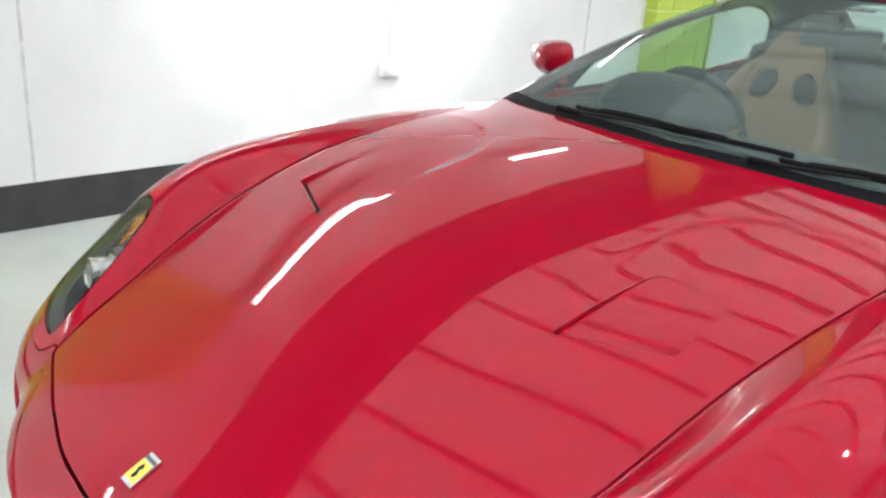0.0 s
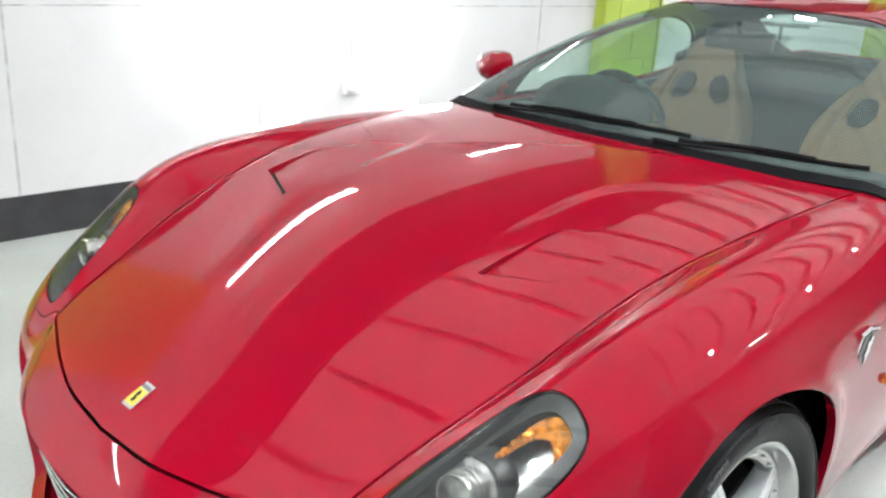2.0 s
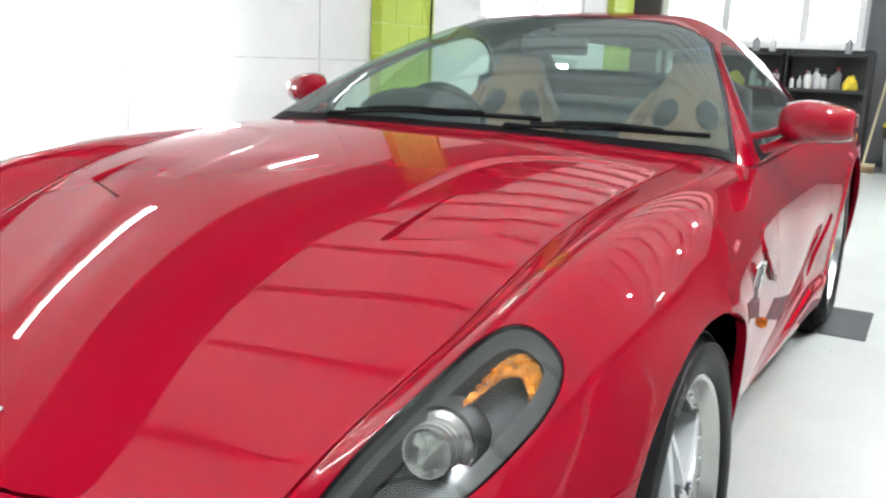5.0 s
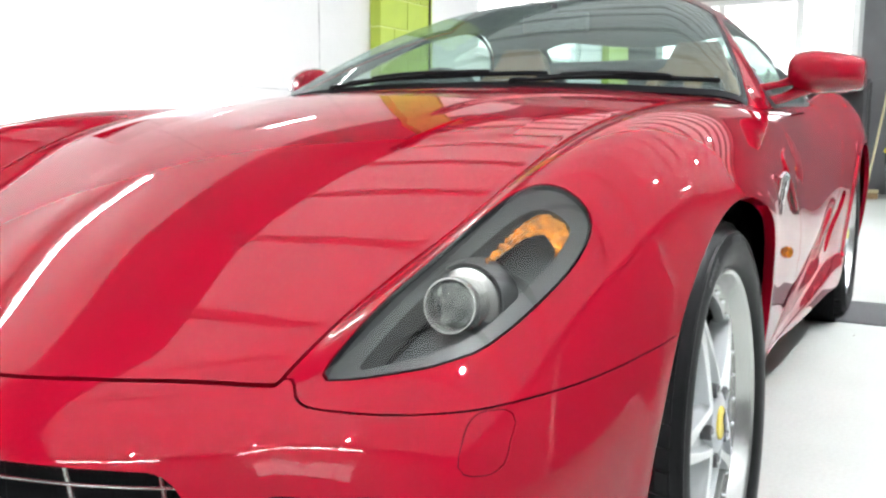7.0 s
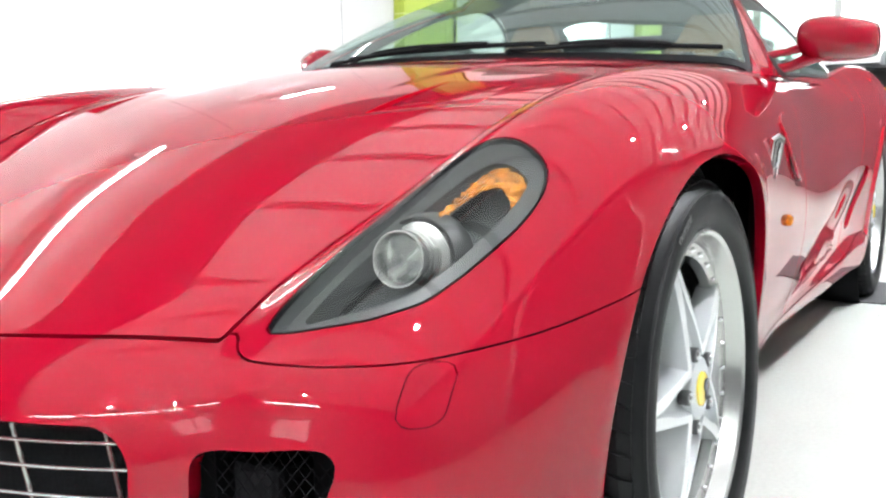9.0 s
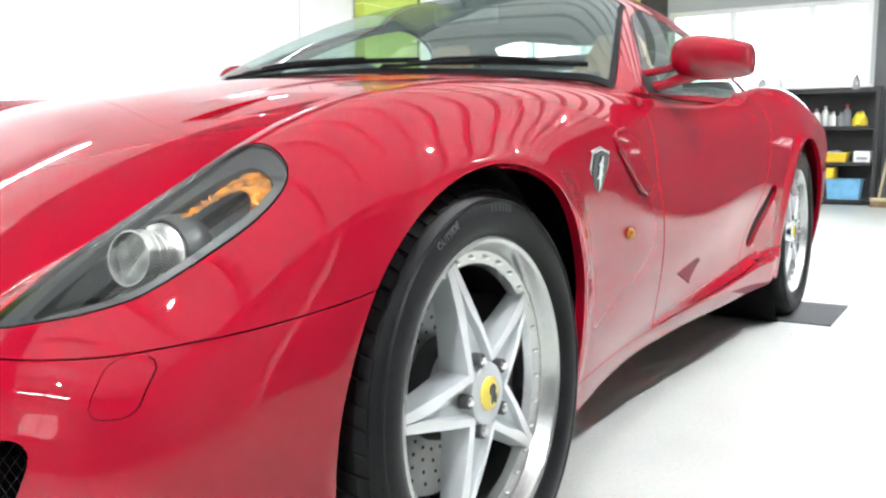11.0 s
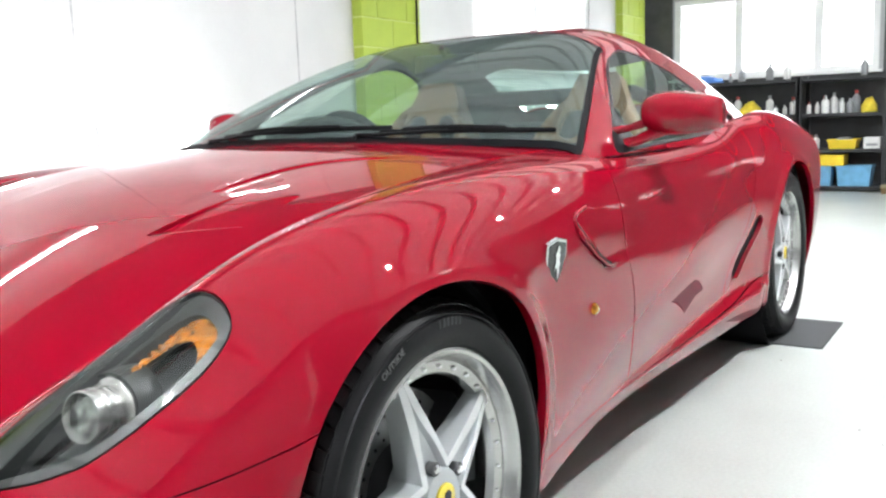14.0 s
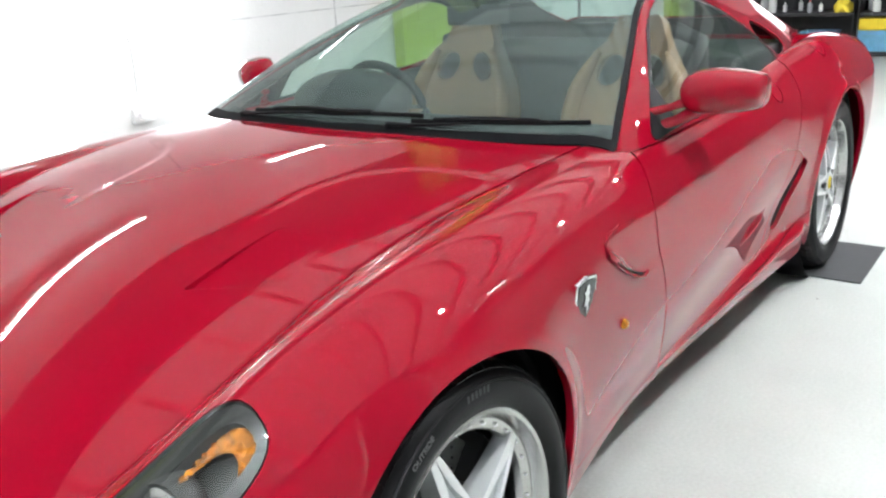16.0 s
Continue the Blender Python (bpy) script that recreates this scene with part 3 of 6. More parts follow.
SIDE_Y = {
    0.10: [0.76, 0.812, 0.845, 0.87, 0.855, 0.795, 0.735, 0.730, 0.770, 0.85, 0.875, 0.835, 0.77, 0.7],
    0.22: [0.80, 0.852, 0.880, 0.90, 0.882, 0.845, 0.825, 0.832, 0.85, 0.87, 0.895, 0.855, 0.8, 0.74],
    0.34: [0.82, 0.874, 0.900, 0.916, 0.898, 0.880, 0.868, 0.860, 0.86, 0.885, 0.91, 0.88, 0.83, 0.77],
    0.46: [0.83, 0.886, 0.914, 0.931, 0.912, 0.905, 0.899, 0.890, 0.870, 0.895, 0.923, 0.895, 0.85, 0.79],
    0.58: [0.83, 0.892, 0.928, 0.943, 0.922, 0.915, 0.904, 0.893, 0.884, 0.9, 0.927, 0.9, 0.86, 0.8],
    0.70: [0.82, 0.886, 0.934, 0.946, 0.926, 0.909, 0.885, 0.873, 0.877, 0.895, 0.917, 0.895, 0.86, 0.79],
    0.82: [0.785, 0.846, 0.890, 0.918, 0.902, 0.888, 0.865, 0.853, 0.858, 0.865, 0.89, 0.875, 0.84, 0.77],
    1.0: [0.7, 0.76, 0.8, 0.83, 0.82, 0.80, 0.79, 0.785, 0.785, 0.77, 0.815, 0.805, 0.77, 0.7],
}
NOSE_Y = np.array([0.0, 0.25, 0.46, 0.545, 0.64, 0.712, 0.78, 0.85, 0.91, 1.0])
NOSE_X = np.array([-0.875, -0.845, -0.760, -0.716, -0.695, -0.673, -0.637, -0.560, -0.445, -0.16])
nose_lean = curve_through([(0.05, 0.10), (0.14, 0.035), (0.22, 0.008), (0.34, 0.0), (0.44, 0.012), (0.60, 0.10), (0.80, 0.25)])
seam_y = curve_through(list(zip(AX, TOP_Y["seam"])))
bonnet_front = curve_through([(0.0, -0.760), (0.15, -0.750), (0.30, -0.717), (0.42, -0.678), (0.519, -0.642), (0.7, -0.57)])
bonnet_rear = curve_through([(0.0, 0.66), (0.3, 0.69), (0.5, 0.745), (0.64, 0.81), (0.75, 0.88)])


SCOOP = [(-0.118, 0.362), (-0.122, 0.350), (-0.112, 0.345), (0.0, 0.358), (0.09, 0.370), (0.110, 0.376), (0.120, 0.390), (0.124, 0.45), (0.122, 0.500), (0.114, 0.515), (0.10, 0.521), (0.05, 0.526), (-0.030, 0.530), (-0.046, 0.529), (-0.051, 0.520), (-0.084, 0.440)]
scoop_front = lambda y: -0.124 + (y - 0.346) * 0.415


def bonnet_press(x, y):
    """Lower field of the bonnet beside the middle bulge, closed to the rear by a curved edge; it runs out towards the seam."""
    edge = spline(np.arange(11.0), np.array([-0.80, -0.60, -0.40, -0.15, 0.10, 0.26, 0.37, 0.44, 0.485, 0.505, 0.51]), np.linspace(0, 10, 160))
    line = spline(np.arange(11.0), np.array([0.215, 0.222, 0.235, 0.265, 0.290, 0.298, 0.335, 0.40, 0.48, 0.57, 0.68]), np.linspace(0, 10, 160))
    near = np.full(np.broadcast(x, y).shape, 1e9)
    for ex, ey in zip(edge, line):
        near = np.minimum(near, np.hypot(x - ex, y - ey))
    inside = (x < 0.51) & (y > np.interp(x, edge, line))
    d = np.where(inside, near, -near)
    seam = np.interp(x, AX, TOP_Y["seam"])
    run_out = np.clip((seam - 0.01 - y) / 0.26, 0, 1)
    return 0.0045 * step01(-0.05, 0.25, x) * step01(-0.010, 0.016, d) * run_out


def body_field():
    gx, gy, gz = np.arange(-1.0, 3.8, CELL), np.arange(-2 * CELL, 1.06, CELL), np.arange(0.10, 1.04, CELL)
    ys = {k: spline(AX, np.array(v), gx) for k, v in TOP_Y.items()}
    zs = {k: spline(AX, np.array(v), gx) for k, v in TOP_Z.items()}
    lid, wing = np.zeros((len(gx), len(gy))), np.zeros((len(gx), len(gy)))
    ay = np.abs(gy)
    for i in range(len(gx)):
        # bonnet: centre, ridge, valley, seam, then straight on
        ky = np.array([ys[k][i] for k in ("ridge", "valley", "seam")])
        kz = np.array([zs[k][i] for k in ("ridge", "valley", "seam")])
        slope = (kz[2] - kz[1]) / (ky[2] - ky[1])
        ky, kz = np.r_[ky, ky[2] + 0.12], np.r_[kz, kz[2] + 0.12 * slope]
        lid[i] = spline(np.r_[-ky[::-1], 0, ky], np.r_[kz[::-1], zs["centre"][i], kz], ay)
        # wing: rises from the seam to its crest and rolls off outwards
        ky = np.array([ys[k][i] for k in ("seam", "crest", "shoulder", "outer")])
        kz = np.array([zs[k][i] for k in ("seam", "crest", "shoulder", "outer")])
        ky = np.r_[ky[0] - 0.15, ky, ky[-1] + 0.15]
        kz = np.r_[kz[0] - 0.15 * (kz[1] - kz[0]) / (ky[2] - ky[1]), kz, kz[-1] - 0.20 * (kz[-2] - kz[-1]) / (ky[-2] - ky[-3])]
        wing[i] = spline(ky, kz, ay)
    for table, passes in ((lid, 5), (wing, 12)):
        for _ in range(passes):
            table[:, 1] = table[:, 3]
            table[:, 0] = table[:, 4]
            table[:, 1:-1] = (table[:, :-2] + 2 * table[:, 1:-1] + table[:, 2:]) / 4
            table[1:-1] = (table[:-2] + 2 * table[1:-1] + table[2:]) / 4
    blend = step01(-0.012, 0.012, ay[None, :] - ys["seam"][:, None])
    top = lid * (1 - blend) + wing * blend
    top -= bonnet_press(gx[:, None], np.abs(gy)[None, :])
    levels = np.stack([spline(SIDE_X, np.array(SIDE_Y[z]), gx) for z in SIDE_Z], 1)
    side = np.stack([spline(SIDE_Z, levels[i], gz) for i in range(len(gx))])
    for _ in range(24):
        side[1:-1] = (side[:-2] + 2 * side[1:-1] + side[2:]) / 4
        side[:, 1:-1] = (side[:, :-2] + 2 * side[:, 1:-1] + side[:, 2:]) / 4
    # pressed hollow that runs along the door up to the side outlet
    dip = 0.010 * np.exp(-(((gz[None, :] - (0.40 + 0.06 * (gx[:, None] - 1.0))) / 0.09) ** 2)) * step01(0.95, 1.5, gx)[:, None] * step01(2.25, 2.02, gx)[:, None]
    side -= dip
    # sill: a ledge that widens to the rear
    edge_z = 0.235 + 0.075 * np.clip((gx - 0.5) / 1.5, 0, 1)
    side += (0.030 * step01(0.45, 1.9, gx) * step01(2.40, 2.2, gx))[:, None] * step01(0.030, -0.012, gz[None, :] - edge_z[:, None])
    # air outlet behind the front wheel: a wedge that opens at its slanted front edge
    edge_x = 0.545 + (0.745 - gz) * 1.26
    s = np.clip((gx[:, None] - edge_x[None, :]) / 0.34, 0, 1)
    roof_z = 0.758 + 0.03 * (gx - 0.55)
    inside = step01(-0.004, 0.006, gx[:, None] - edge_x[None, :]) * step01(0, 0.014, roof_z[:, None] - gz[None, :]) * step01(0, 0.012, gz - 0.627)[None, :]
    side -= 0.007 * inside * (1 - s) ** 1.2
    # rolled edge round the wheel openings
    for cx, cz, r in ((0.0, 0.34, 0.372), (2.75, 0.36, 0.398)):
        dist = np.hypot(gx[:, None] - cx, gz[None, :] - cz) - r
        side += 0.010 * np.exp(-((dist - 0.012) / 0.03) ** 2)
    front = spline(NOSE_Y, NOSE_X, np.abs(gy))[:, None] + nose_lean(gz)[None, :]
    tx, ty = np.gradient(top, CELL)
    sx, sz = np.gradient(side, CELL)
    fy, fz = np.gradient(front, CELL)
    d_top = ((top[:, :, None] - gz) / np.sqrt(1 + tx**2 + ty**2)[:, :, None])
    d_side = (side[:, None, :] - np.abs(gy)[None, :, None]) / np.sqrt(1 + sx**2 + sz**2)[:, None, :]
    d_front = (gx[:, None, None] - front[None]) / np.sqrt(1 + fy**2 + fz**2)[None]
    d_rear = 3.72 - 0.25 * (gy[None, :, None]) ** 2 - gx[:, None, None] + 0 * gz
    f = soft_min(d_top, d_side, 0.07)
    f = soft_min(f, d_front, 0.075)
    f = soft_min(f, d_rear, 0.12)
    floor_z = curve_through([(-1.0, 0.15), (-0.5, 0.13), (0.3, 0.16), (1.6, 0.20), (2.4, 0.20), (3.8, 0.24)])(gx)
    f = soft_min(f, gz[None, None, :] - floor_z[:, None, None], 0.02)
    return f, np.array([gx[0], gy[0], gz[0]])


body_sheet = surface_net(*body_field(), CELL)
body_sheet = clip(body_sheet, body_sheet[0][:, 1])


def round_box(a, b, a0, a1, b0, b1, r):
    """Distance inside a rectangle with rounded corners (positive inside)."""
    p, q = np.abs(a - (a0 + a1) / 2) - (a1 - a0) / 2 + r, np.abs(b - (b0 + b1) / 2) - (b1 - b0) / 2 + r
    return r - np.hypot(np.maximum(p, 0), np.maximum(q, 0)) - np.minimum(np.maximum(p, q), 0)


def inside_loop(px, py, loop):
    """Signed distance to a closed smooth outline (positive inside)."""
    lp = np.array(loop, float)
    n = len(lp)
    # round the outline with a closed Catmull-Rom curve
    t = np.linspace(0, 1, 8, endpoint=False)[:, None]
    fine = []
    for i in range(n):
        p0, p1, p2, p3 = lp[i - 1], lp[i], lp[(i + 1) % n], lp[(i + 2) % n]
        fine.append(0.5 * (2 * p1 + (p2 - p0) * t + (2 * p0 - 5 * p1 + 4 * p2 - p3) * t**2 + (3 * p1 - p0 - 3 * p2 + p3) * t**3))
    lp = np.concatenate(fine)
    best, ins = np.full(len(px), 1e9), np.zeros(len(px), bool)
    for (x0, y0), (x1, y1) in zip(lp, np.roll(lp, -1, 0)):
        dx, dy = x1 - x0, y1 - y0
        u = np.clip(((px - x0) * dx + (py - y0) * dy) / (dx * dx + dy * dy + 1e-12), 0, 1)
        best = np.minimum(best, np.hypot(px - x0 - u * dx, py - y0 - u * dy))
        ins ^= ((y0 > py) != (y1 > py)) & (px < (x1 - x0) * (py - y0) / (y1 - y0 + 1e-12) + x0)
    return np.where(ins, best, -best)


GAP = 0.003
bumper_seam = curve_through([(-1.0, 0.490), (-0.70, 0.496), (-0.66, 0.499), (-0.60, 0.507), (-0.55, 0.515), (-0.45, 0.528), (-0.36, 0.543), (-0.30, 0.556), (-0.2, 0.575)])
door_front = curve_through([(0.10, 1.03), (0.26, 0.980), (0.45, 0.895), (0.566, 0.862), (0.64, 0.842), (0.70, 0.836), (0.76, 0.842), (0.80, 0.86), (0.88, 0.93), (0.95, 0.99)])
door_rear = curve_through([(0.20, 1.78), (0.36, 1.86), (0.50, 2.0), (0.65, 2.12), (0.80, 2.20), (0.95, 2.24)])
door_low = curve_through([(0.3, 0.252), (0.97, 0.260), (1.35, 0.275), (1.83, 0.300), (2.1, 0.325), (2.5, 0.36)])
LAMP_LOOP = [(-0.622, 0.575), (-0.5635, 0.5863), (-0.4881, 0.6121), (-0.4128, 0.6458), (-0.3595, 0.675), (-0.3335, 0.708), (-0.3285, 0.743), (-0.3325, 0.774), (-0.3425, 0.798), (-0.3665, 0.807), (-0.4081, 0.8022), (-0.4599, 0.7862), (-0.507, 0.7676), (-0.5446, 0.7468), (-0.5682, 0.724), (-0.5917, 0.6922), (-0.6134, 0.6455), (-0.625, 0.603)]


def fields(v):
    x, y, z = v[:, 0], v[:, 1], v[:, 2]
    arch = np.minimum(np.hypot(x, z - 0.34) - 0.372, np.hypot(x - 2.75, z - 0.36) - 0.398)
    arch = np.where(y > 0.62, arch, 1.0)
    bon = np.minimum(np.minimum(seam_y(x) - y, x - bonnet_front(y)), bonnet_rear(y) - x)
    bon = np.where((z > 0.42), bon, -1.0)
    low = -soft_min(-(bumper_seam(x) - z), -soft_min(np.where(x < -0.3, bonnet_front(y), -1) - x, 0.535 - y, 0.02), 0.05)
    bumper = np.where(x < 0.0, low, -1.0)
    cabin = np.minimum(np.minimum(x - bonnet_rear(y), 3.0 - x), 0.755 - y)
    cabin = np.where(z > 0.75, cabin, -1.0)
    lamp = np.where(z > 0.45, inside_loop(x, y, LAMP_LOOP), -1.0)
    return dict(x=x, y=y, z=z, arch=arch, bonnet=bon, bumper=bumper, cabin=cabin, lamp=lamp,
                ahead=door_front(z) - x, behind=x - door_rear(z), under=door_low(x) - z)


def region(*makers):
    """Cuts the half body by one field after another."""
    s = body_sheet
    for make in makers:
        s = clip(s, make(fields(s[0])))
    return s


no_arch = lambda f: f["arch"]
bonnet_sheet = region(lambda f: f["bonnet"] - GAP)
in_scoop = lambda v: inside_loop(v[:, 0], v[:, 1], SCOOP)
bonnet = panel("bonnet", both(clip(bonnet_sheet, -in_scoop(bonnet_sheet[0]))), RED, car, "long red bonnet with twin air outlets", lip=0.03)
# each outlet: a ramp that falls from the rear to a black slot under its front edge
v, t, n = clip(bonnet_sheet, in_scoop(bonnet_sheet[0]))
reach = 0.125 - scoop_front(v[:, 1])
run = np.clip((v[:, 0] - scoop_front(v[:, 1])) / reach, 0, 1)
ramp = v - np.array([0, 0, 1.0]) * (0.013 * (1 - run) ** 1.15)[:, None]
tilt = n - np.array([1.0, 0, 0]) * (0.013 * 1.15 / reach * (1 - run) ** 0.15)[:, None]
ramp = (ramp, t, tilt / np.linalg.norm(tilt, axis=1)[:, None])
ahead = ramp[0][:, 0] - scoop_front(ramp[0][:, 1]) - 0.018
lip_y = np.linspace(0.356, 0.522, 12)
lip_z = [bonnet_sheet[0][np.argmin(np.hypot(bonnet_sheet[0][:, 0] - scoop_front(y), bonnet_sheet[0][:, 1] - y)), 2] for y in lip_y]
lip_z = np.polyval(np.polyfit(lip_y, lip_z, 2), lip_y)
for s in (-1, 1):
    part("outlet_lip", tube([(scoop_front(y) + 0.002, s * y, z - 0.0022) for y, z in zip(lip_y, lip_z)], 0.0036, 8), RED, bonnet, "rolled red front edge of the bonnet outlet", smooth=60)
for turn in (mirror, lambda q: q):
    panel("outlet_ramp", turn(clip(ramp, ahead)), RED, bonnet, "red ramp of the bonnet outlet", lip=0.006)
    v, t, n = clip(ramp, -ahead)
    panel("outlet_slot", turn((v - np.array([0, 0, 0.004]), t, n)), BLACK_PLASTIC, bonnet, "black slot of the bonnet outlet", lip=0.006)
grille = lambda f: np.where(f["x"] < -0.4, round_box(f["y"], f["z"], -0.476, 0.476, 0.17, 0.428, 0.055), -1.0)
side_intake = lambda f: np.where(f["x"] < -0.4, inside_loop(f["y"], f["z"], [(0.546, 0.401), (0.618, 0.413), (0.685, 0.421), (0.708, 0.407), (0.703, 0.375), (0.683, 0.326), (0.655, 0.262), (0.60, 0.235), (0.545, 0.235), (0.530, 0.29), (0.538, 0.35)]), -1.0)
tow = lambda f: np.where(f["x"] < -0.4, round_box(f["y"], f["z"], 0.757, 0.799, 0.445, 0.508, 0.016), -1.0)
bumper_sheet = region(lambda f: f["bumper"] - 0.0009, no_arch, lambda f: -f["bonnet"] - GAP, lambda f: -grille(f), lambda f: -side_intake(f))
panel("front_bumper", both(clip(bumper_sheet, -tow(fields(bumper_sheet[0])) - 0.0004)), RED, car, "red front bumper with grille opening", lip=0.03)
cap = clip(bumper_sheet, tow(fields(bumper_sheet[0])) - 0.0004)
fender = region(lambda f: -f["bumper"] - 0.0009, lambda f: -f["bonnet"] - GAP, lambda f: f["ahead"] - GAP, no_arch, lambda f: -f["cabin"])
lamp_sheet = clip(fender, fields(fender[0])["lamp"] - 0.001)
fender = clip(fender, -fields(fender[0])["lamp"] - 0.001)
sill = lambda f: np.where(f["x"] > 0.2, f["under"], -1.0)
fender_sheet = clip(fender, -sill(fields(fender[0])) - GAP / 2)
door_sheet = region(lambda f: -f["ahead"] - GAP, lambda f: -f["behind"] - GAP, lambda f: -f["under"] - GAP, lambda f: -f["cabin"])
sill_sheet = region(lambda f: np.where((f["x"] > 0.2) & (f["x"] < 2.45), f["under"], -1.0) - GAP / 2, no_arch)
rear_sheet = region(lambda f: f["behind"] - GAP, no_arch, lambda f: -f["cabin"], lambda f: np.where(f["x"] < 2.45, -f["under"], 1.0) - GAP / 2)
flap = lambda f: np.where(f["z"] > 0.85, 0.050 - np.hypot(f["x"] - 2.61, f["y"] - 0.79), -1.0)
handle = lambda f: np.where(f["y"] > 0.7, 0.041 - np.hypot(f["x"] - 2.00, f["z"] - 0.860), -1.0)
for sheet in (door_sheet, rear_sheet):
    got = clip(sheet, handle(fields(sheet[0])) - 0.0024)
    if len(got[1]):
        for turn in (mirror, lambda s: s):
            panel("door_handle", turn(got), RED, car, "flush round red door handle", lip=0.006)
door_sheet = clip(door_sheet, -handle(fields(door_sheet[0])) - 0.0024)
rear_sheet = clip(rear_sheet, -handle(fields(rear_sheet[0])) - 0.0024)
panel("fuel_flap", mirror(clip(rear_sheet, flap(fields(rear_sheet[0])) - 0.0022)), RED, car, "round red fuel flap", lip=0.006)
SLOT = [(2.165, 0.575), (2.210, 0.586), (2.240, 0.570), (2.232, 0.546), (2.14, 0.465), (2.06, 0.400), (2.02, 0.378), (1.965, 0.374), (1.946, 0.390), (1.955, 0.410), (2.03, 0.470), (2.11, 0.535)]
in_slot = lambda sheet: np.where(sheet[0][:, 1] > 0.6, inside_loop(sheet[0][:, 0], sheet[0][:, 2], SLOT), -1.0)
slot_sheet = offset(clip(rear_sheet, in_slot(rear_sheet)), 0.016)
rear_sheet = clip(rear_sheet, -in_slot(rear_sheet))
near_rear = clip(rear_sheet, -flap(fields(rear_sheet[0])) - 0.0022)
for side, turn in (("near", mirror), ("far", lambda s: s)):
    panel("tow_eye_cover", turn(cap), RED, car, lip=0.006)
    panel("front_fender", turn(fender_sheet), RED, car, "flared red front wing", lip=0.02)
    panel("door", turn(door_sheet), RED, car, "red door with a pressed hollow")
    panel("sill", turn(sill_sheet), RED, car)
    panel("side_outlet", turn(slot_sheet), BLACK_PLASTIC, car, "black slanted air outlet ahead of the rear wheel", lip=0)
    panel("rear_quarter", turn(near_rear if side == "near" else rear_sheet), RED, car, "muscular red rear wing", lip=0.02)

# ---- greenhouse ----
screen_z = curve_through([(0.40, 0.80), (0.72, 0.958), (0.90, 1.043), (1.10, 1.125), (1.30, 1.195), (1.50, 1.250), (1.70, 1.285), (1.95, 1.305), (2.20, 1.298), (2.50, 1.235), (2.85, 1.10), (3.20, 0.97), (3.40, 0.90)])


def glass_field():
    gx, gy, gz = np.arange(0.40, 3.40, CELL), np.arange(-2 * CELL, 0.95, CELL), np.arange(0.78, 1.36, CELL)
    ay = np.abs(gy)
    bow = 0.26
    top = np.stack([screen_z(gx - bow * y * y) - 0.055 * y * y - 0.10 * y**4 for y in ay], 1)
    in_x = curve_through([(0.4, 0.80), (0.9, 0.800), (1.3, 0.797), (2.0, 0.795), (2.6, 0.74), (3.2, 0.64), (3.5, 0.60)])(gx)
    lean = 0.70 + 0.25 * np.clip((gz - 0.87) / 0.4, 0, 1)
    side = in_x[:, None] - ((gz - 0.87) * lean)[None, :]
    tx, ty = np.gradient(top, CELL)
    sx, sz = np.gradient(side, CELL)
    d_top = (top[:, :, None] - gz) / np.sqrt(1 + tx**2 + ty**2)[:, :, None]
    d_side = (side[:, None, :] - ay[None, :, None]) / np.sqrt(1 + sx**2 + sz**2)[:, None, :]
    return soft_min(d_top, d_side, 0.07), np.array([gx[0], gy[0], gz[0]])


house = surface_net(*glass_field(), CELL)
house = clip(house, house[0][:, 1])
SIDE_LOOP = [(1.045, 0.880), (1.215, 0.985), (1.425, 1.095), (1.61, 1.172), (1.74, 1.198), (1.90, 1.192), (2.10, 1.140), (2.26, 1.045), (2.34, 0.958), (2.28, 0.916), (1.9, 0.895), (1.5, 0.885), (1.2, 0.876)]


def house_fields(v):
    x, y, z = v[:, 0], v[:, 1], v[:, 2]
    ay = np.abs(y)
    header = curve_through([(0.0, 1.60), (0.3, 1.61), (0.5, 1.64), (0.8, 1.7)])(ay)
    pillar = curve_through([(0.5, 0.82), (0.85, 0.774), (1.0, 0.728), (1.3, 0.622), (1.6, 0.518), (2.0, 0.43)])(x)
    screen = np.minimum(header - x, pillar - ay)
    base = np.maximum(x - bonnet_rear(ay) + 0.02, 0 * x - 1)
    side = inside_loop(x, z, SIDE_LOOP)
    side = np.where(ay > pillar + 0.02, side, -1.0)
    rear = np.minimum(np.minimum(x - 2.63 + 0.6 * ay * ay, 3.05 - x), curve_through([(2.0, 0.44), (2.4, 0.455), (2.85, 0.525), (3.2, 0.53)])(x) - ay)
    return dict(x=x, y=ay, z=z, screen=screen, head=header - x, post=pillar - ay, base=base, side=side, rear=rear)


def cut_house(*makers):
    s = house
    for make in makers:
        s = clip(s, make(house_fields(s[0])))
    return s


screen = cut_house(lambda f: f["screen"] - 0.002, lambda f: f["base"])
FRIT = 0.022
frit = lambda f: np.minimum(np.minimum(f["head"] - FRIT, f["post"] - 0.018), f["base"] - 0.036)
clear = clip(screen, frit(house_fields(screen[0])))
border = clip(screen, -frit(house_fields(screen[0])))
windscreen = panel("windscreen", both(clear), WINDSCREEN, car, "tinted laminated windscreen", lip=0)
windscreen.visible_shadow = False
panel("windscreen_border", both(border), FRIT_BLACK, car, "black printed border of the windscreen", lip=0.004)
OPENING = [(2.31, 1.02), (2.37, 1.06), (2.45, 1.045), (2.55, 1.0), (2.61, 0.955), (2.54, 0.935), (2.44, 0.930), (2.38, 0.94)]
shell = cut_house(lambda f: -np.where(f["y"] > 0.4, inside_loop(f["x"], f["z"], OPENING), -1.0), lambda f: -f["screen"] - 0.001, lambda f: -f["side"] - 0.002, lambda f: -f["rear"] - 0.002, lambda f: np.where(f["x"] < 0.9, f["base"], 1.0), lambda f: f["z"] - 0.868)
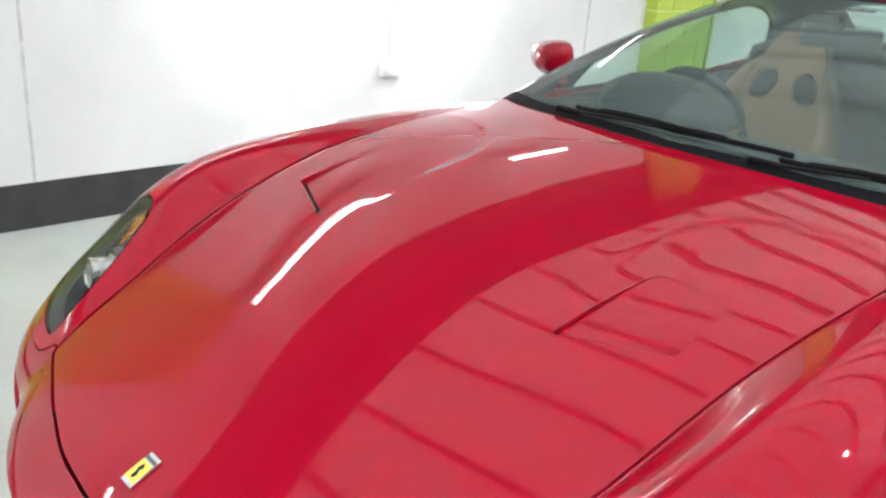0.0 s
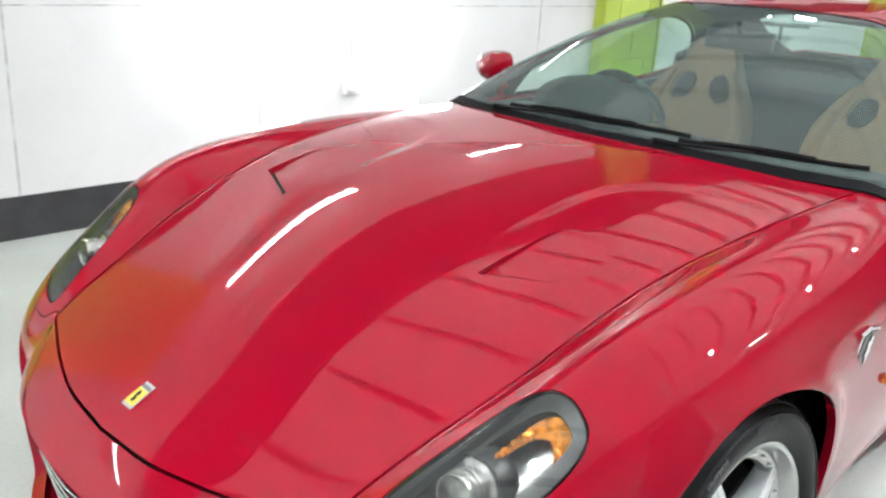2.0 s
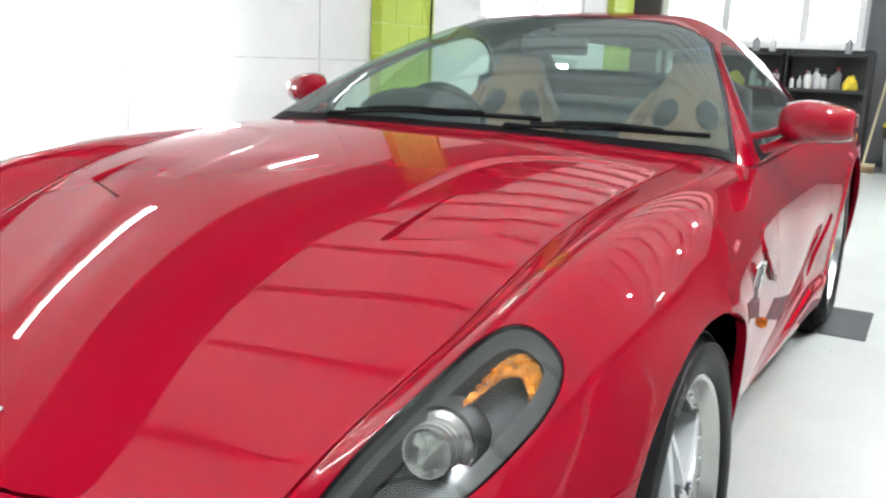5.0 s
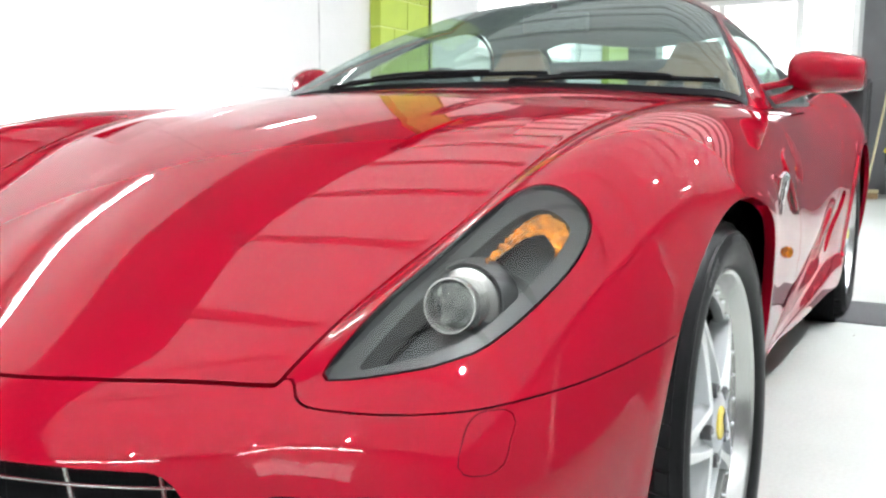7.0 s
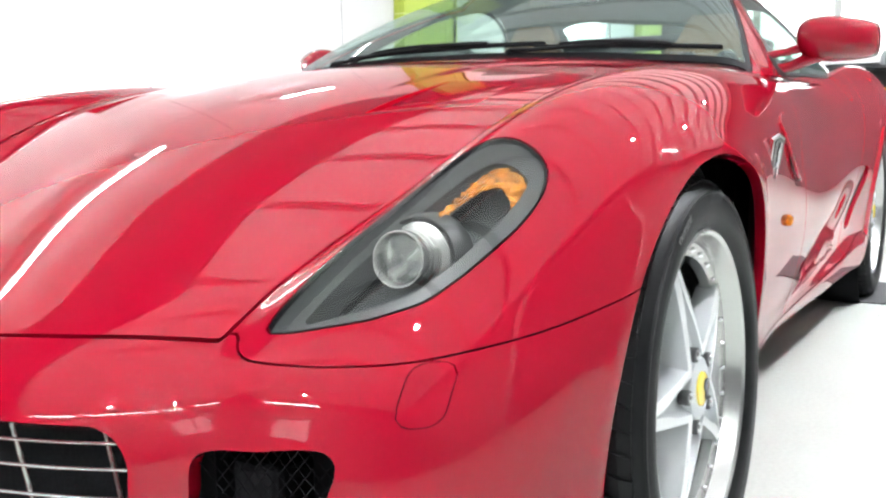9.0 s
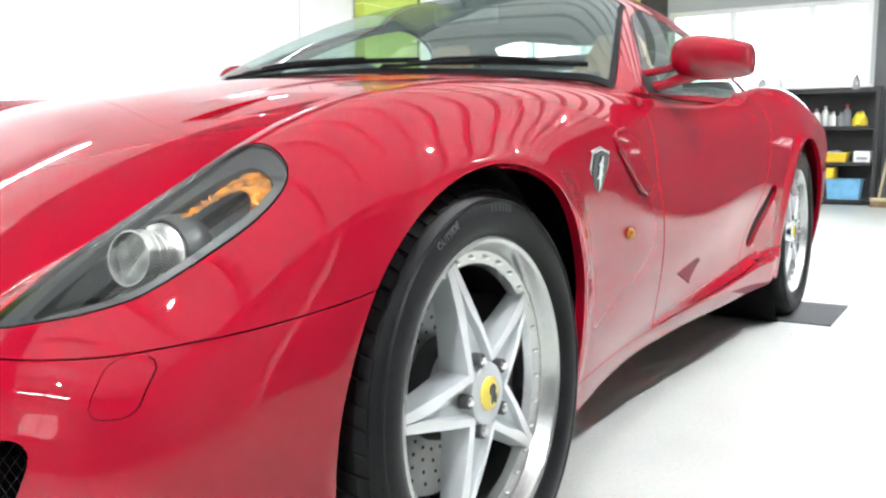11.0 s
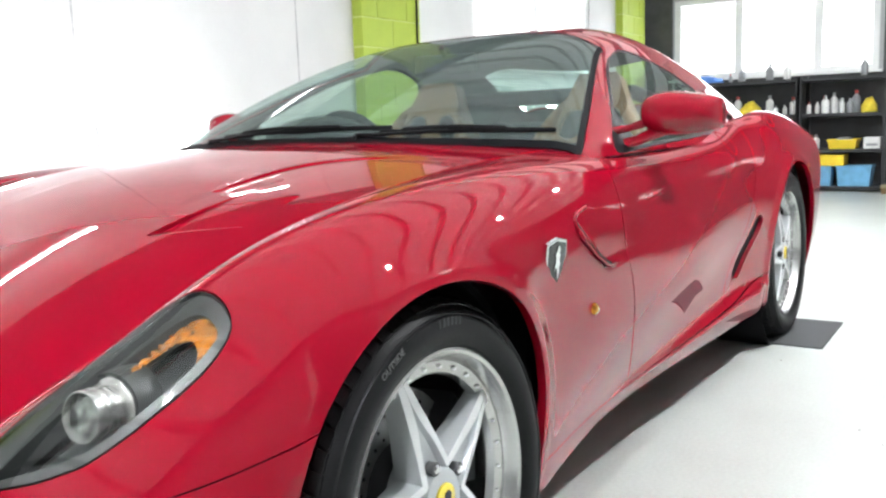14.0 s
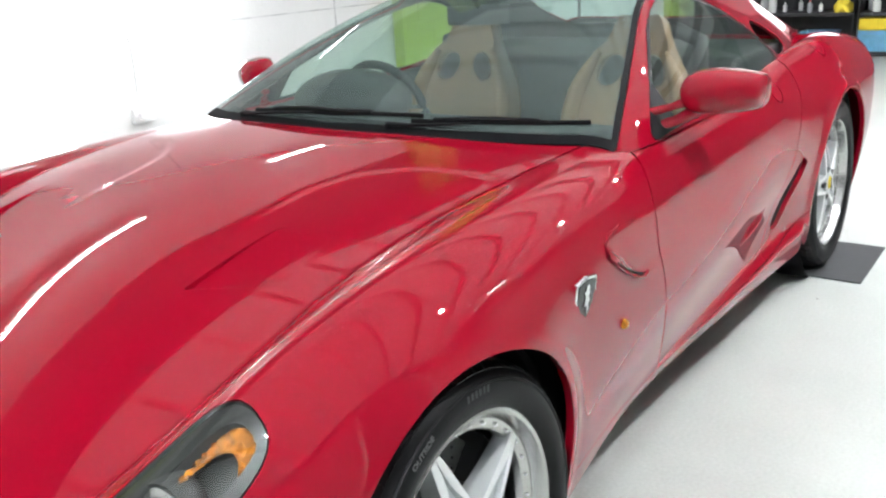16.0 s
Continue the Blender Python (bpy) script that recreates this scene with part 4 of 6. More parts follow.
roof = panel("roof", both(shell), RED, car, "red roof with slim pillars", lip=0.005)
back = panel("rear_window", both(cut_house(lambda f: f["rear"])), REAR_GLASS, car, lip=0)
back.visible_shadow = False
pane = cut_house(lambda f: f["side"] - 0.010)
sail = clip(pane, 1.235 + 0.05 * (pane[0][:, 2] - 0.90) - pane[0][:, 0])
pane = clip(pane, pane[0][:, 0] - 1.235 - 0.05 * (pane[0][:, 2] - 0.90))
seal = cut_house(lambda f: f["side"], lambda f: 0.010 - f["side"])
for turn in (mirror, lambda s: s):
    w = panel("side_window", turn(pane), SIDE_GLASS, car, lip=0)
    w.visible_shadow = False
    panel("mirror_sail", turn(sail), BLACK_PLASTIC, car, "black corner panel behind the door mirror", lip=0.004)
    panel("window_seal", turn(seal), BLACK_PLASTIC, car, lip=0.004)

# lining under the roof skin, so that the cabin is not red inside
v, t, n = both(shell)
panel("headliner", (v - n * 0.009, t[:, ::-1], -n), GREY_TRIM, car, "pale grey headlining", lip=0)


# ---- lamps, grille and trim of the car ----
def lamp_unit(turn, s):
    """One headlamp; s is the side it sits on (-1 or 1)."""
    lens = panel("headlight", turn(lamp_sheet), CLEAR, car, "clear teardrop headlight lens", lip=0)
    lens.visible_shadow = False
    f = fields(lamp_sheet[0])
    gasket = clip(lamp_sheet, 0.0015 - f["lamp"])
    rim = clip(clip(lamp_sheet, f["lamp"] - 0.002), 0.021 - fields(clip(lamp_sheet, f["lamp"] - 0.002)[0])["lamp"])
    inner = clip(lamp_sheet, f["lamp"] - 0.016)
    panel("lamp_gasket", turn(offset(gasket, 0.001)), BLACK_PLASTIC, lens, "black rubber seal round the lens", lip=0.03)
    # the grey surround slants inwards from the lens edge to the bowl
    v, tr, nn = rim
    depth = 0.006 + 0.9 * np.clip(fields(v)["lamp"], 0, 0.03)
    panel("bezel", turn((v - nn * depth[:, None], tr, nn)), LAMP_GREY, lens, "grey lamp bezel", lip=0.03)
    panel("lamp_bowl", turn(offset(inner, 0.066)), LAMP_DARK, lens, "dark lamp bowl", lip=0)
    # amber turn signal near the top end, cut into small facets
    af = fields(inner[0])
    amber = clip(inner, inside_loop(af["x"], af["y"], [(-0.452, 0.688), (-0.405, 0.697), (-0.368, 0.715), (-0.350, 0.745), (-0.356, 0.778), (-0.385, 0.795), (-0.425, 0.797), (-0.392, 0.776), (-0.384, 0.752), (-0.400, 0.728), (-0.425, 0.712)]))
    v, tr, nn = turn(offset(amber, 0.030))
    rng = random.Random(5)
    bm = bmesh.new()
    vs = [bm.verts.new(q + n * rng.uniform(-0.0026, 0.0026)) for q, n in zip([Vector(q) for q in v.tolist()], [Vector(n) for n in nn.tolist()])]
    for i, j, k in tr.tolist():
        bm.faces.new((vs[i], vs[j], vs[k]))
    part("turn_signal", bm, AMBER, lens, "faceted amber turn signal reflector")
    # projector: a clear dome over a bright faceted bowl, in a ringed barrel
    bm = lathe([(0.0, -0.006), (0.018, -0.004), (0.030, 0.0), (0.0375, 0.007)], 32, "x")
    p = part("projector_lens", bm, CLEAR, lens, "clear projector lens", 40)
    p.visible_shadow = False
    bm = lathe([(0.0, 0.040), (0.010, 0.038), (0.018, 0.034), (0.025, 0.027), (0.031, 0.018), (0.0355, 0.010)], 18, "x")
    rng = random.Random(8)
    for v in bm.verts:
        v.co.x += rng.uniform(-0.0055, 0.0055)
    bowl = part("projector_bowl", bm, GLINT_METAL, lens, "dark faceted reflector bowl with bright glints")
    bm = lathe([(0.0375, 0.008), (0.040, -0.001), (0.0425, -0.001), (0.0435, 0.006), (0.043, 0.020), (0.0445, 0.022), (0.0445, 0.026), (0.043, 0.028), (0.043, 0.036), (0.0445, 0.038), (0.0445, 0.042), (0.043, 0.044), (0.044, 0.056), (0.056, 0.060), (0.057, 0.066), (0.04, 0.075), (0.036, 0.012)], 40, "x", close=True)
    q = part("projector_barrel", bm, SATIN, lens, "silver projector barrel", 35)
    bm = lathe([(0.060, 0.062), (0.064, 0.060), (0.072, 0.085), (0.074, 0.11), (0.068, 0.11)], 40, "x", close=True)
    shroud = part("projector_shroud", bm, LAMP_GREY, lens, "grey shroud behind the projector", 35)
    for o in (p, bowl, q, shroud):
        o.matrix_basis = Matrix.Translation((-0.503, s * 0.679, 0.603)) @ Euler((0, radians(8), radians(-6 * s))).to_matrix().to_4x4() @ Matrix.Scale(0.82, 4)
    return lens


# strong tone patches in the metal imitate glints and dark reflections
GLINT_METAL = material("projector_glass", (0.62, 0.64, 0.65), rough=0.04, metal=1.0, vary=0.85, scale=55)
SATIN = material("satin_silver", (0.62, 0.62, 0.60), rough=0.25, metal=0.9, vary=0.05)
lamp_unit(mirror, -1)
lamp_unit(lambda s: s, 1)

# grille: dark duct, chrome bars
nose_at = lambda y: float(spline(NOSE_Y, NOSE_X, np.array([abs(y)]))[0])
bm = box(-0.66, -0.30, -0.52, 0.52, 0.16, 0.45)
bm = box(-0.60, -0.30, -0.74, -0.52, 0.20, 0.44, bm=bm)
bm = box(-0.60, -0.30, 0.52, 0.74, 0.20, 0.44, bm=bm)
part("front_duct", bm, LINER, car, "black radiator duct behind the grille")
bm = box(-0.70, -0.66, -0.40, -0.06, 0.18, 0.40, 0.01)
bm = box(-0.70, -0.66, 0.06, 0.40, 0.18, 0.40, 0.01, bm=bm)
part("radiator", bm, LINER, car)
for z in (0.205, 0.245, 0.285, 0.325, 0.365, 0.40):
    line = [(nose_at(y) + 0.035 + (0.43 - z) * 0.22, y, z) for y in np.linspace(-0.475, 0.475, 25)]
    part("grille_bar", tube(line, 0.0028, 6, flat=0.8), SATIN, car, smooth=60)
for y in (-0.42, -0.31, -0.20, -0.09, 0.09, 0.20, 0.31, 0.42):
    part("grille_upright", tube([(nose_at(y) + 0.100, y, 0.165), (nose_at(y) + 0.071, y + 0.004, 0.30), (nose_at(y) + 0.045, y, 0.432)], 0.0038, 6), SATIN, car, smooth=60)
for s in (-1, 1):
    bm = bmesh.new()
    for k in range(-12, 26):
        for d in (1, -1):
            pts = []
            for z in np.linspace(0.22, 0.43, 6):
                y = 0.50 + k * 0.016 + d * (z - 0.32) * 0.8
                if 0.525 < y < 0.72:
                    pts.append((nose_at(y) + 0.03, s * y, z))
            if len(pts) > 1:
                bm = tube(pts, 0.0007, 4, bm=bm)
    part("intake_mesh", bm, LINER, car, "black wire mesh in the side intake")
    bm = box(-0.66, -0.56, s * 0.545, s * 0.62, 0.21, 0.38, 0.01) if s > 0 else box(-0.66, -0.56, s * 0.62, s * 0.545, 0.21, 0.38, 0.01)
    part("intake_duct", bm, LINER, car)

# wheel housings and underside
for cx, cz, r in ((0.0, 0.34, 0.392), (2.75, 0.36, 0.415)):
    for s in (-1, 1):
        prof = [(0.02, s * 0.52), (r, s * 0.52), (r, s * (0.84 if cx == 0 else 0.86)), (r - 0.012, s * (0.835 if cx == 0 else 0.855)), (r - 0.02, s * 0.54), (0.02, s * 0.54)]
        ob = part("wheel_housing", lathe(prof, 56, "y", close=True), LINER, car, smooth=40)
        ob.location = (cx, 0, cz)
for s in (-1, 1):
    lo_y, hi_y = sorted((s * 0.50, s * 0.84))
    part("splash_shield", box(0.43, 0.60, lo_y, hi_y, 0.18, 0.76, 0.02), LINER, car)
    lo_y, hi_y = sorted((s * 0.50, s * 0.56))
    part("inner_wing", box(-0.46, 0.425, lo_y, hi_y, 0.22, 0.60, 0.01), LINER, car)
part("floorpan", box(-0.50, 3.40, -0.60, 0.60, 0.135, 0.20, 0.02), LINER, car)
part("engine_cover", box(-0.30, 0.62, -0.52, 0.52, 0.20, 0.66, 0.03), LINER, car)
part("bulkhead", box(0.60, 0.70, -0.70, 0.70, 0.20, 0.86, 0.02), LINER, car)

# cowl panel and wipers
bm = bmesh.new()
rows = []
for y in np.linspace(-0.74, 0.74, 41):
    x0 = float(bonnet_rear(abs(y)))
    z0 = 0.888 - 0.03 * abs(y) / 0.7
    rows.append([bm.verts.new((x0 - 0.03, y, z0 - 0.012)), bm.verts.new((x0 + 0.05, y, z0 + 0.018)), bm.verts.new((x0 + 0.11, y, z0 + 0.045))])
for a, b in zip(rows, rows[1:]):
    for i in (0, 1):
        bm.faces.new((a[i], b[i], b[i + 1], a[i + 1]))
part("cowl_panel", bm, BLACK_PLASTIC, car, "black plastic cowl below the windscreen", 40)


def on_screen(x, y, lift=0.0):
    bow = 0.26
    z = float(screen_z(np.array([x - bow * y * y]))[0]) - 0.055 * y * y - 0.10 * y**4
    return (x - 0.35 * lift, y, z + lift)


for y0, y1, dx in ((0.35, -0.28, 0.10), (-0.26, -0.69, 0.10)):
    arm = thing("wiper", "", "")
    arm.parent = car
    a, b = y0, y1
    sg = 1 if b > a else -1
    base_x = lambda y: float(bonnet_rear(abs(y))) + 0.024
    along = lambda y: (y - a) / (b - a)
    blade = lambda y, up: on_screen(base_x(y) + dx * (0.10 + 0.22 * along(y)), y, up)
    part("wiper_blade", tube([blade(y, 0.005) for y in np.linspace(a, b, 14)], 0.0046, 8, flat=1.4), BLACK_PLASTIC, arm, smooth=60)
    mid = a + 0.45 * (b - a)
    part("blade_bridge", tube([blade(y, 0.009 + 0.005 * math.cos((y - mid) / (0.30 * (b - a)) * 1.4)) for y in np.linspace(mid - 0.30 * (b - a), mid + 0.30 * (b - a), 9)], 0.0060, 8, flat=1.2), BLACK_PLASTIC, arm, smooth=60)
    line = [on_screen(base_x(y) - 0.012 + dx * (0.02 + 0.26 * max(0.0, along(y))), y, 0.002 + 0.016 * math.sin(1.6 * max(0.0, along(y)) + 0.3)) for y in np.linspace(a - 0.06 * sg, mid, 9)]
    part("wiper_arm", tube(line, [0.0075 - 0.0004 * i for i in range(9)], 8, flat=0.8), BLACK_PLASTIC, arm, smooth=60)
    ob = part("wiper_pivot", lathe([(0.0, 0.006), (0.007, 0.005), (0.010, 0.0), (0.010, -0.012)], 20, "z"), BLACK_PLASTIC, arm, smooth=40)
    ob.location = on_screen(base_x(a - 0.06 * sg) - 0.012, a - 0.06 * sg, 0.003)


# ---- door mirrors ----
def door_mirror(s):
    # rings from the rounded inner end to the blunt outer end: half height and half depth
    us = np.array([-1.0, -0.985, -0.93, -0.80, -0.60, -0.30, 0.05, 0.40, 0.70, 0.88, 0.955, 0.985, 1.0])
    hs = np.array([0.004, 0.017, 0.032, 0.047, 0.056, 0.0605, 0.0590, 0.055, 0.0500, 0.0450, 0.040, 0.030, 0.006])
    ds = np.array([0.004, 0.020, 0.045, 0.072, 0.090, 0.100, 0.100, 0.092, 0.080, 0.068, 0.058, 0.042, 0.010])
    bm = bmesh.new()
    rings = []
    for u in np.concatenate([us[:3], np.linspace(-0.88, 0.88, 24), us[-3:]]):
        h, d = float(np.interp(u, us, hs)), float(np.interp(u, us, ds))
        ring = []
        for k in range(36):
            a = 2 * math.pi * k / 36
            c, q = math.cos(a), math.sin(a)
            x = -d * math.copysign(abs(c) ** 0.9, c) if c > 0 else min(-c * d, 0.045)
            z = h * math.copysign(abs(q) ** 0.85, q)
            ring.append(bm.verts.new((1.258 + x + 0.048 * u, s * (0.903 + 0.097 * u), 0.972 + z - 0.004 * u)))
        rings.append(ring)
    for g0, g1 in zip(rings, rings[1:]):
        for k in range(36):
            bm.faces.new((g0[k], g0[(k + 1) % 36], g1[(k + 1) % 36], g1[k]))
    bm.faces.new(rings[0])
    bm.faces.new(rings[-1])
    bmesh.ops.recalc_face_normals(bm, faces=bm.faces)
    pod = part("door_mirror", bm, RED, car, "red door mirror on twin struts", 50)
    bm = tube([(1.125, s * 0.735, 0.925), (1.165, s * 0.79, 0.938), (1.215, s * 0.845, 0.958)], [0.016, 0.014, 0.022], 12, flat=0.75)
    part("mirror_strut", bm, RED, pod, smooth=60)
    bm = tube([(1.125, s * 0.745, 0.884), (1.17, s * 0.80, 0.900), (1.24, s * 0.86, 0.932)], [0.018, 0.018, 0.026], 12, flat=0.8)
    part("mirror_strut", bm, RED, pod, smooth=60)
    bm = lathe([(0.0, 0.0), (0.9, 0.0), (1.0, 0.006), (0.0, 0.006)], 40, "x")
    for v in bm.verts:
        v.co = Vector((1.315 + v.co.x + 0.04 * v.co.y, s * (0.915 + v.co.y * 0.080), 0.971 + v.co.z * 0.042))
    part("mirror_glass", bm, CHROME, pod, "mirror glass", 40)
    return pod


for s in (-1, 1):
    door_mirror(s)

# ---- badges, markers and outlets ----
bm = prism([(-0.712, -0.0175), (-0.650, -0.0175), (-0.650, 0.0175), (-0.712, 0.0175)], 0, 0.005, "z", 0.0015)
emb = part("bonnet_badge", bm, CHROME, car, "rectangular enamel badge with a chrome edge")
bm = prism([(-0.705, -0.016), (-0.666, -0.016), (-0.666, 0.016), (-0.705, 0.016)], 0.005, 0.0062, "z")
part("badge_field", bm, YELLOW_ENAMEL, emb, "yellow enamel field")
bm = prism([(-0.664, -0.016), (-0.657, -0.016), (-0.657, 0.016), (-0.664, 0.016)], 0.005, 0.0060, "z")
part("badge_stripe", bm, GREY_TRIM, emb, "grey-green stripe above the yellow field")
bm = prism([(-0.699, -0.002), (-0.692, -0.006), (-0.684, -0.001), (-0.676, -0.004), (-0.671, 0.003), (-0.680, 0.006), (-0.690, 0.003), (-0.697, 0.004)], 0.0062, 0.0072, "z")
part("badge_device", bm, BLACK_GLOSS, emb, "black device")
slope = math.atan2(0.549 - 0.517, 0.06)
emb.matrix_basis = Matrix.Translation((-0.681, 0, 0.5405)) @ Euler((0, -slope, 0)).to_matrix().to_4x4() @ Matrix.Translation((0.681, 0, 0))

SHIELD = [(-0.040, 0.042), (0.0, 0.050), (0.040, 0.042), (0.042, 0.010), (0.026, -0.030), (0.004, -0.056), (-0.020, -0.032), (-0.040, 0.004)]
for s in (-1, 1):
    sh = part("wing_badge", prism(SHIELD, -0.004, 0.004, "y", 0.002), CHROME, car, "chrome-edged shield badge on the wing")
    part("badge_field", prism([(x * 0.84, z * 0.86) for x, z in SHIELD], s * 0.004, s * 0.0055, "y"), BLACK_GLOSS, sh, "dark shield field")
    part("badge_device", prism([(-0.004, 0.031), (0.003, 0.034), (0.007, 0.026), (0.005, 0.018), (0.013, 0.014), (0.006, 0.010), (0.009, 0.000), (0.015, -0.006), (0.007, -0.008), (0.010, -0.022), (0.005, -0.036), (0.001, -0.016), (-0.004, -0.010), (-0.012, -0.014), (-0.006, -0.002), (-0.006, 0.010), (-0.013, 0.016), (-0.006, 0.022)], s * 0.0055, s * 0.008, "y", 0.0008), CHROME, sh, "silver device")
    sh.matrix_basis = Matrix.Translation((0.395, s * 0.925, 0.686)) @ Euler((radians(-7 * s), 0, radians(1.5 * s))).to_matrix().to_4x4()
    bm = lathe([(0.0, 0.010), (0.008, 0.009), (0.013, 0.004), (0.0145, 0.0), (0.0145, -0.006)], 24, "y")
    for v in bm.verts:
        v.co = Vector((v.co.x * 0.72, v.co.y * s * 0.8, v.co.z * 0.9))
    mk = part("side_marker", bm, AMBER, car, "small amber side marker", 40)
    mk.location = (0.607, s * 0.9195, 0.548)
    script = None
    for k, (a, b) in enumerate(((0.0, 0.010), (0.013, 0.019), (0.022, 0.033), (0.036, 0.042), (0.045, 0.056), (0.059, 0.066))):
        script = script or thing("maker_script", "", "")
        script.parent = car
        part("script_bar", box(a - 0.033, b - 0.033, -0.0015, 0.0015, -0.004, 0.004 + 0.002 * (k % 2), 0.0006, segments=1), CHROME, script)
    script.matrix_basis = Matrix.Translation((2.085, s * 0.8655, 0.330)) @ Euler((0, radians(-22 if s < 0 else -22), radians(-3 * s))).to_matrix().to_4x4()


# ---- wheels ----
def wheel(name, r, width, rim, front):
    """A wheel with its tyre; the outer face looks towards -y, its lip at y = 0."""
    w = thing(name, "", "")
    w.parent = car
    # tyre with rounded shoulders and grooved tread
    out = -0.010
    prof = [(rim - 0.004, 0.004), (rim + 0.006, out + 0.002), (rim + 0.022, out - 0.004), ((rim + r) / 2, out - 0.006), (r - 0.024, out + 0.002), (r - 0.014, out + 0.012), (r - 0.007, out + 0.024)]
    tread0, tread1 = out + 0.036, width - 0.05
    prof.append((r - 0.005, tread0))
    k = 4
    for i in range(k):
        a = tread0 + (tread1 - tread0) * (i + 0.8) / k
        prof += [(r - 0.004, a - 0.006), (r - 0.008, a - 0.004), (r - 0.008, a + 0.004), (r - 0.004, a + 0.006)]
    prof += [(r - 0.002, tread1), (r - 0.02, width - 0.02), ((rim + r) / 2, width - 0.005), (rim - 0.004, width - 0.015)]
    t = part("tyre", lathe(prof, 96, close=True), RUBBER, w, "black low-profile tyre", 50)
    # cross grooves of the tread: raised blocks on both shoulders
    bm = bmesh.new()
    n = 66
    pitch = 2 * math.pi / n
    gap_y = (tread1 - tread0) / k
    for i in range(n):
        for row in range(k + 1):
            y0 = out + 0.012 if row == 0 else tread0 + gap_y * (row - 0.2) + 0.006
            y1 = tread0 + gap_y * (row + 0.8) - 0.006
            if row == k:
                y1 = tread1 - 0.002
            half_w = r * pitch * (0.40 if row else 0.41)
            skew = (0.35, -0.5, 0.5, -0.5, 0.35)[row] * (y1 - y0)
            own = bmesh.new()
            ring = []
            for yy, du, lift in ((y0, 0.0, -0.0125 if row == 0 else 0.0), (y0 + 0.016, skew * 0.3, -0.0025 if row == 0 else 0.0), (y1, skew, 0.0)):
                ring.append([own.verts.new((du + sgn * half_w, yy, r - 0.010 if low else r + lift)) for sgn, low in ((-1, 1), (-1, 0), (1, 0), (1, 1))])
            for p, q in zip(ring, ring[1:]):
                for m in range(3):
                    own.faces.new((p[m], p[m + 1], q[m + 1], q[m]))
            own.faces.new(ring[0])
            own.faces.new(ring[-1])
            own.transform(Matrix.Rotation(-pitch * (i + 0.37 * row), 4, "Y"))
            bm = join(bm, own)
    tr = part("tread", bm, RUBBER, t)
    tagged(tr, "cut tread blocks", kind="stuff")
    # moulded ring lines and writing-sized bars on the sidewall
    part("sidewall_ring", lathe([(r - 0.024, out + 0.0005), (r - 0.026, out - 0.0035), (r - 0.029, out - 0.0035), (r - 0.031, out - 0.001)], 96, close=True), RUBBER, t, smooth=50)
    bar = None
    for a0, m in ((-0.02, 3), (0.10, 3), (2.6, 7), (3.9, 5)):
        for i in range(m):
            if bar is None:
                bar = part("sidewall_bar", box(-0.0035, 0.0035, -0.0012, 0.0, -0.007, 0.007, 0.0005, segments=1), DARK_TRIM, t)
                ob = bar
            else:
                ob = new("sidewall_bar", bar.data)
                ob.parent = t
            ob.matrix_basis = Matrix.Rotation(a0 + i * 0.04, 4, "Y") @ Matrix.Translation((0, out - 0.0052, (rim + r) / 2 + 0.004))
    word = bpy.data.curves.new("sidewall_word", "FONT")
    word.body, word.size, word.align_x, word.extrude = "OUTSIDE", 0.016, "CENTER", 0.0006
    word.materials.append(GREY_TRIM)
    ob = new("sidewall_word", word)
    ob.parent = t
    ob.matrix_basis = Matrix.Rotation(radians(-27), 4, "Y") @ Matrix.Translation((0, out - 0.0055, (rim + r) / 2 - 0.002)) @ Matrix.Rotation(radians(90), 4, "X")
    # polished outer rim and barrel
    step = 0.038
    prof = [(rim, 0.006), (rim - 0.001, -0.002), (rim - 0.006, -0.004), (rim - 0.012, 0.0), (rim - 0.016, 0.010), (rim - 0.022, 0.030), (rim - 0.026, step - 0.012), (rim - 0.046, step - 0.006), (rim - 0.050, step + 0.01), (rim - 0.034, step + 0.04), (rim - 0.03, width - 0.03), (rim - 0.004, width - 0.02), (rim - 0.004, 0.02)]
    part("rim", lathe(prof, 96, close=True), POLISHED, w, "polished outer rim", 30)
    for i in range(30):
        a = 2 * math.pi * (i + 0.5) / 30
        bm = lathe([(0.0, -0.0055), (0.003, -0.005), (0.0046, -0.002), (0.0050, 0.002)], 10, "y")
        ob = part("rivet", bm, CHROME, w, smooth=50) if i == 0 else new("rivet", first.data)
        if i == 0:
            first = ob
        ob.parent = w
        ob.location = ((rim - 0.036) * math.cos(a), step - 0.009, (rim - 0.036) * math.sin(a))
    # star spokes: two machined ribs with a sunk web between them
    ri, ro = 0.045, rim - 0.030
    for i in range(5):
        a = radians(35 + 72 * i)
        bm = bmesh.new()
        rings = []
        for j in range(9):
            u = j / 8
            rad = ri + (ro - ri) * u
            half = 0.030 * (1 - u) ** 1.05 + 0.0125
            g = max(0.0, half - 0.0135) * min(1.0, max(0.0, (0.80 - u) / 0.45))
            face = 0.008 + 0.018 * u**1.6 if front else 0.010 + 0.020 * u**1.6
            deep = 0.015 * min(1.0, max(0.0, (0.82 - u) / 0.3)) + 0.0005
            back = face + 0.052 - 0.02 * u
            sec = [(-half * 1.22, back), (-half, face + 0.001), (-g - 0.0006, face - 0.001), (-g * 0.8, face + deep * 0.7), (0, face + deep), (g * 0.8, face + deep * 0.7), (g + 0.0006, face - 0.001), (half, face + 0.001), (half * 1.22, back)]
            rings.append([bm.verts.new((rad * math.cos(a) - p * math.sin(a), q, rad * math.sin(a) + p * math.cos(a))) for p, q in sec])
        for p, q in zip(rings, rings[1:]):
            for k2 in range(8):
                f = bm.faces.new((p[k2], p[k2 + 1], q[k2 + 1], q[k2]))
                f.material_index = 1 if k2 in (1, 6) else 0
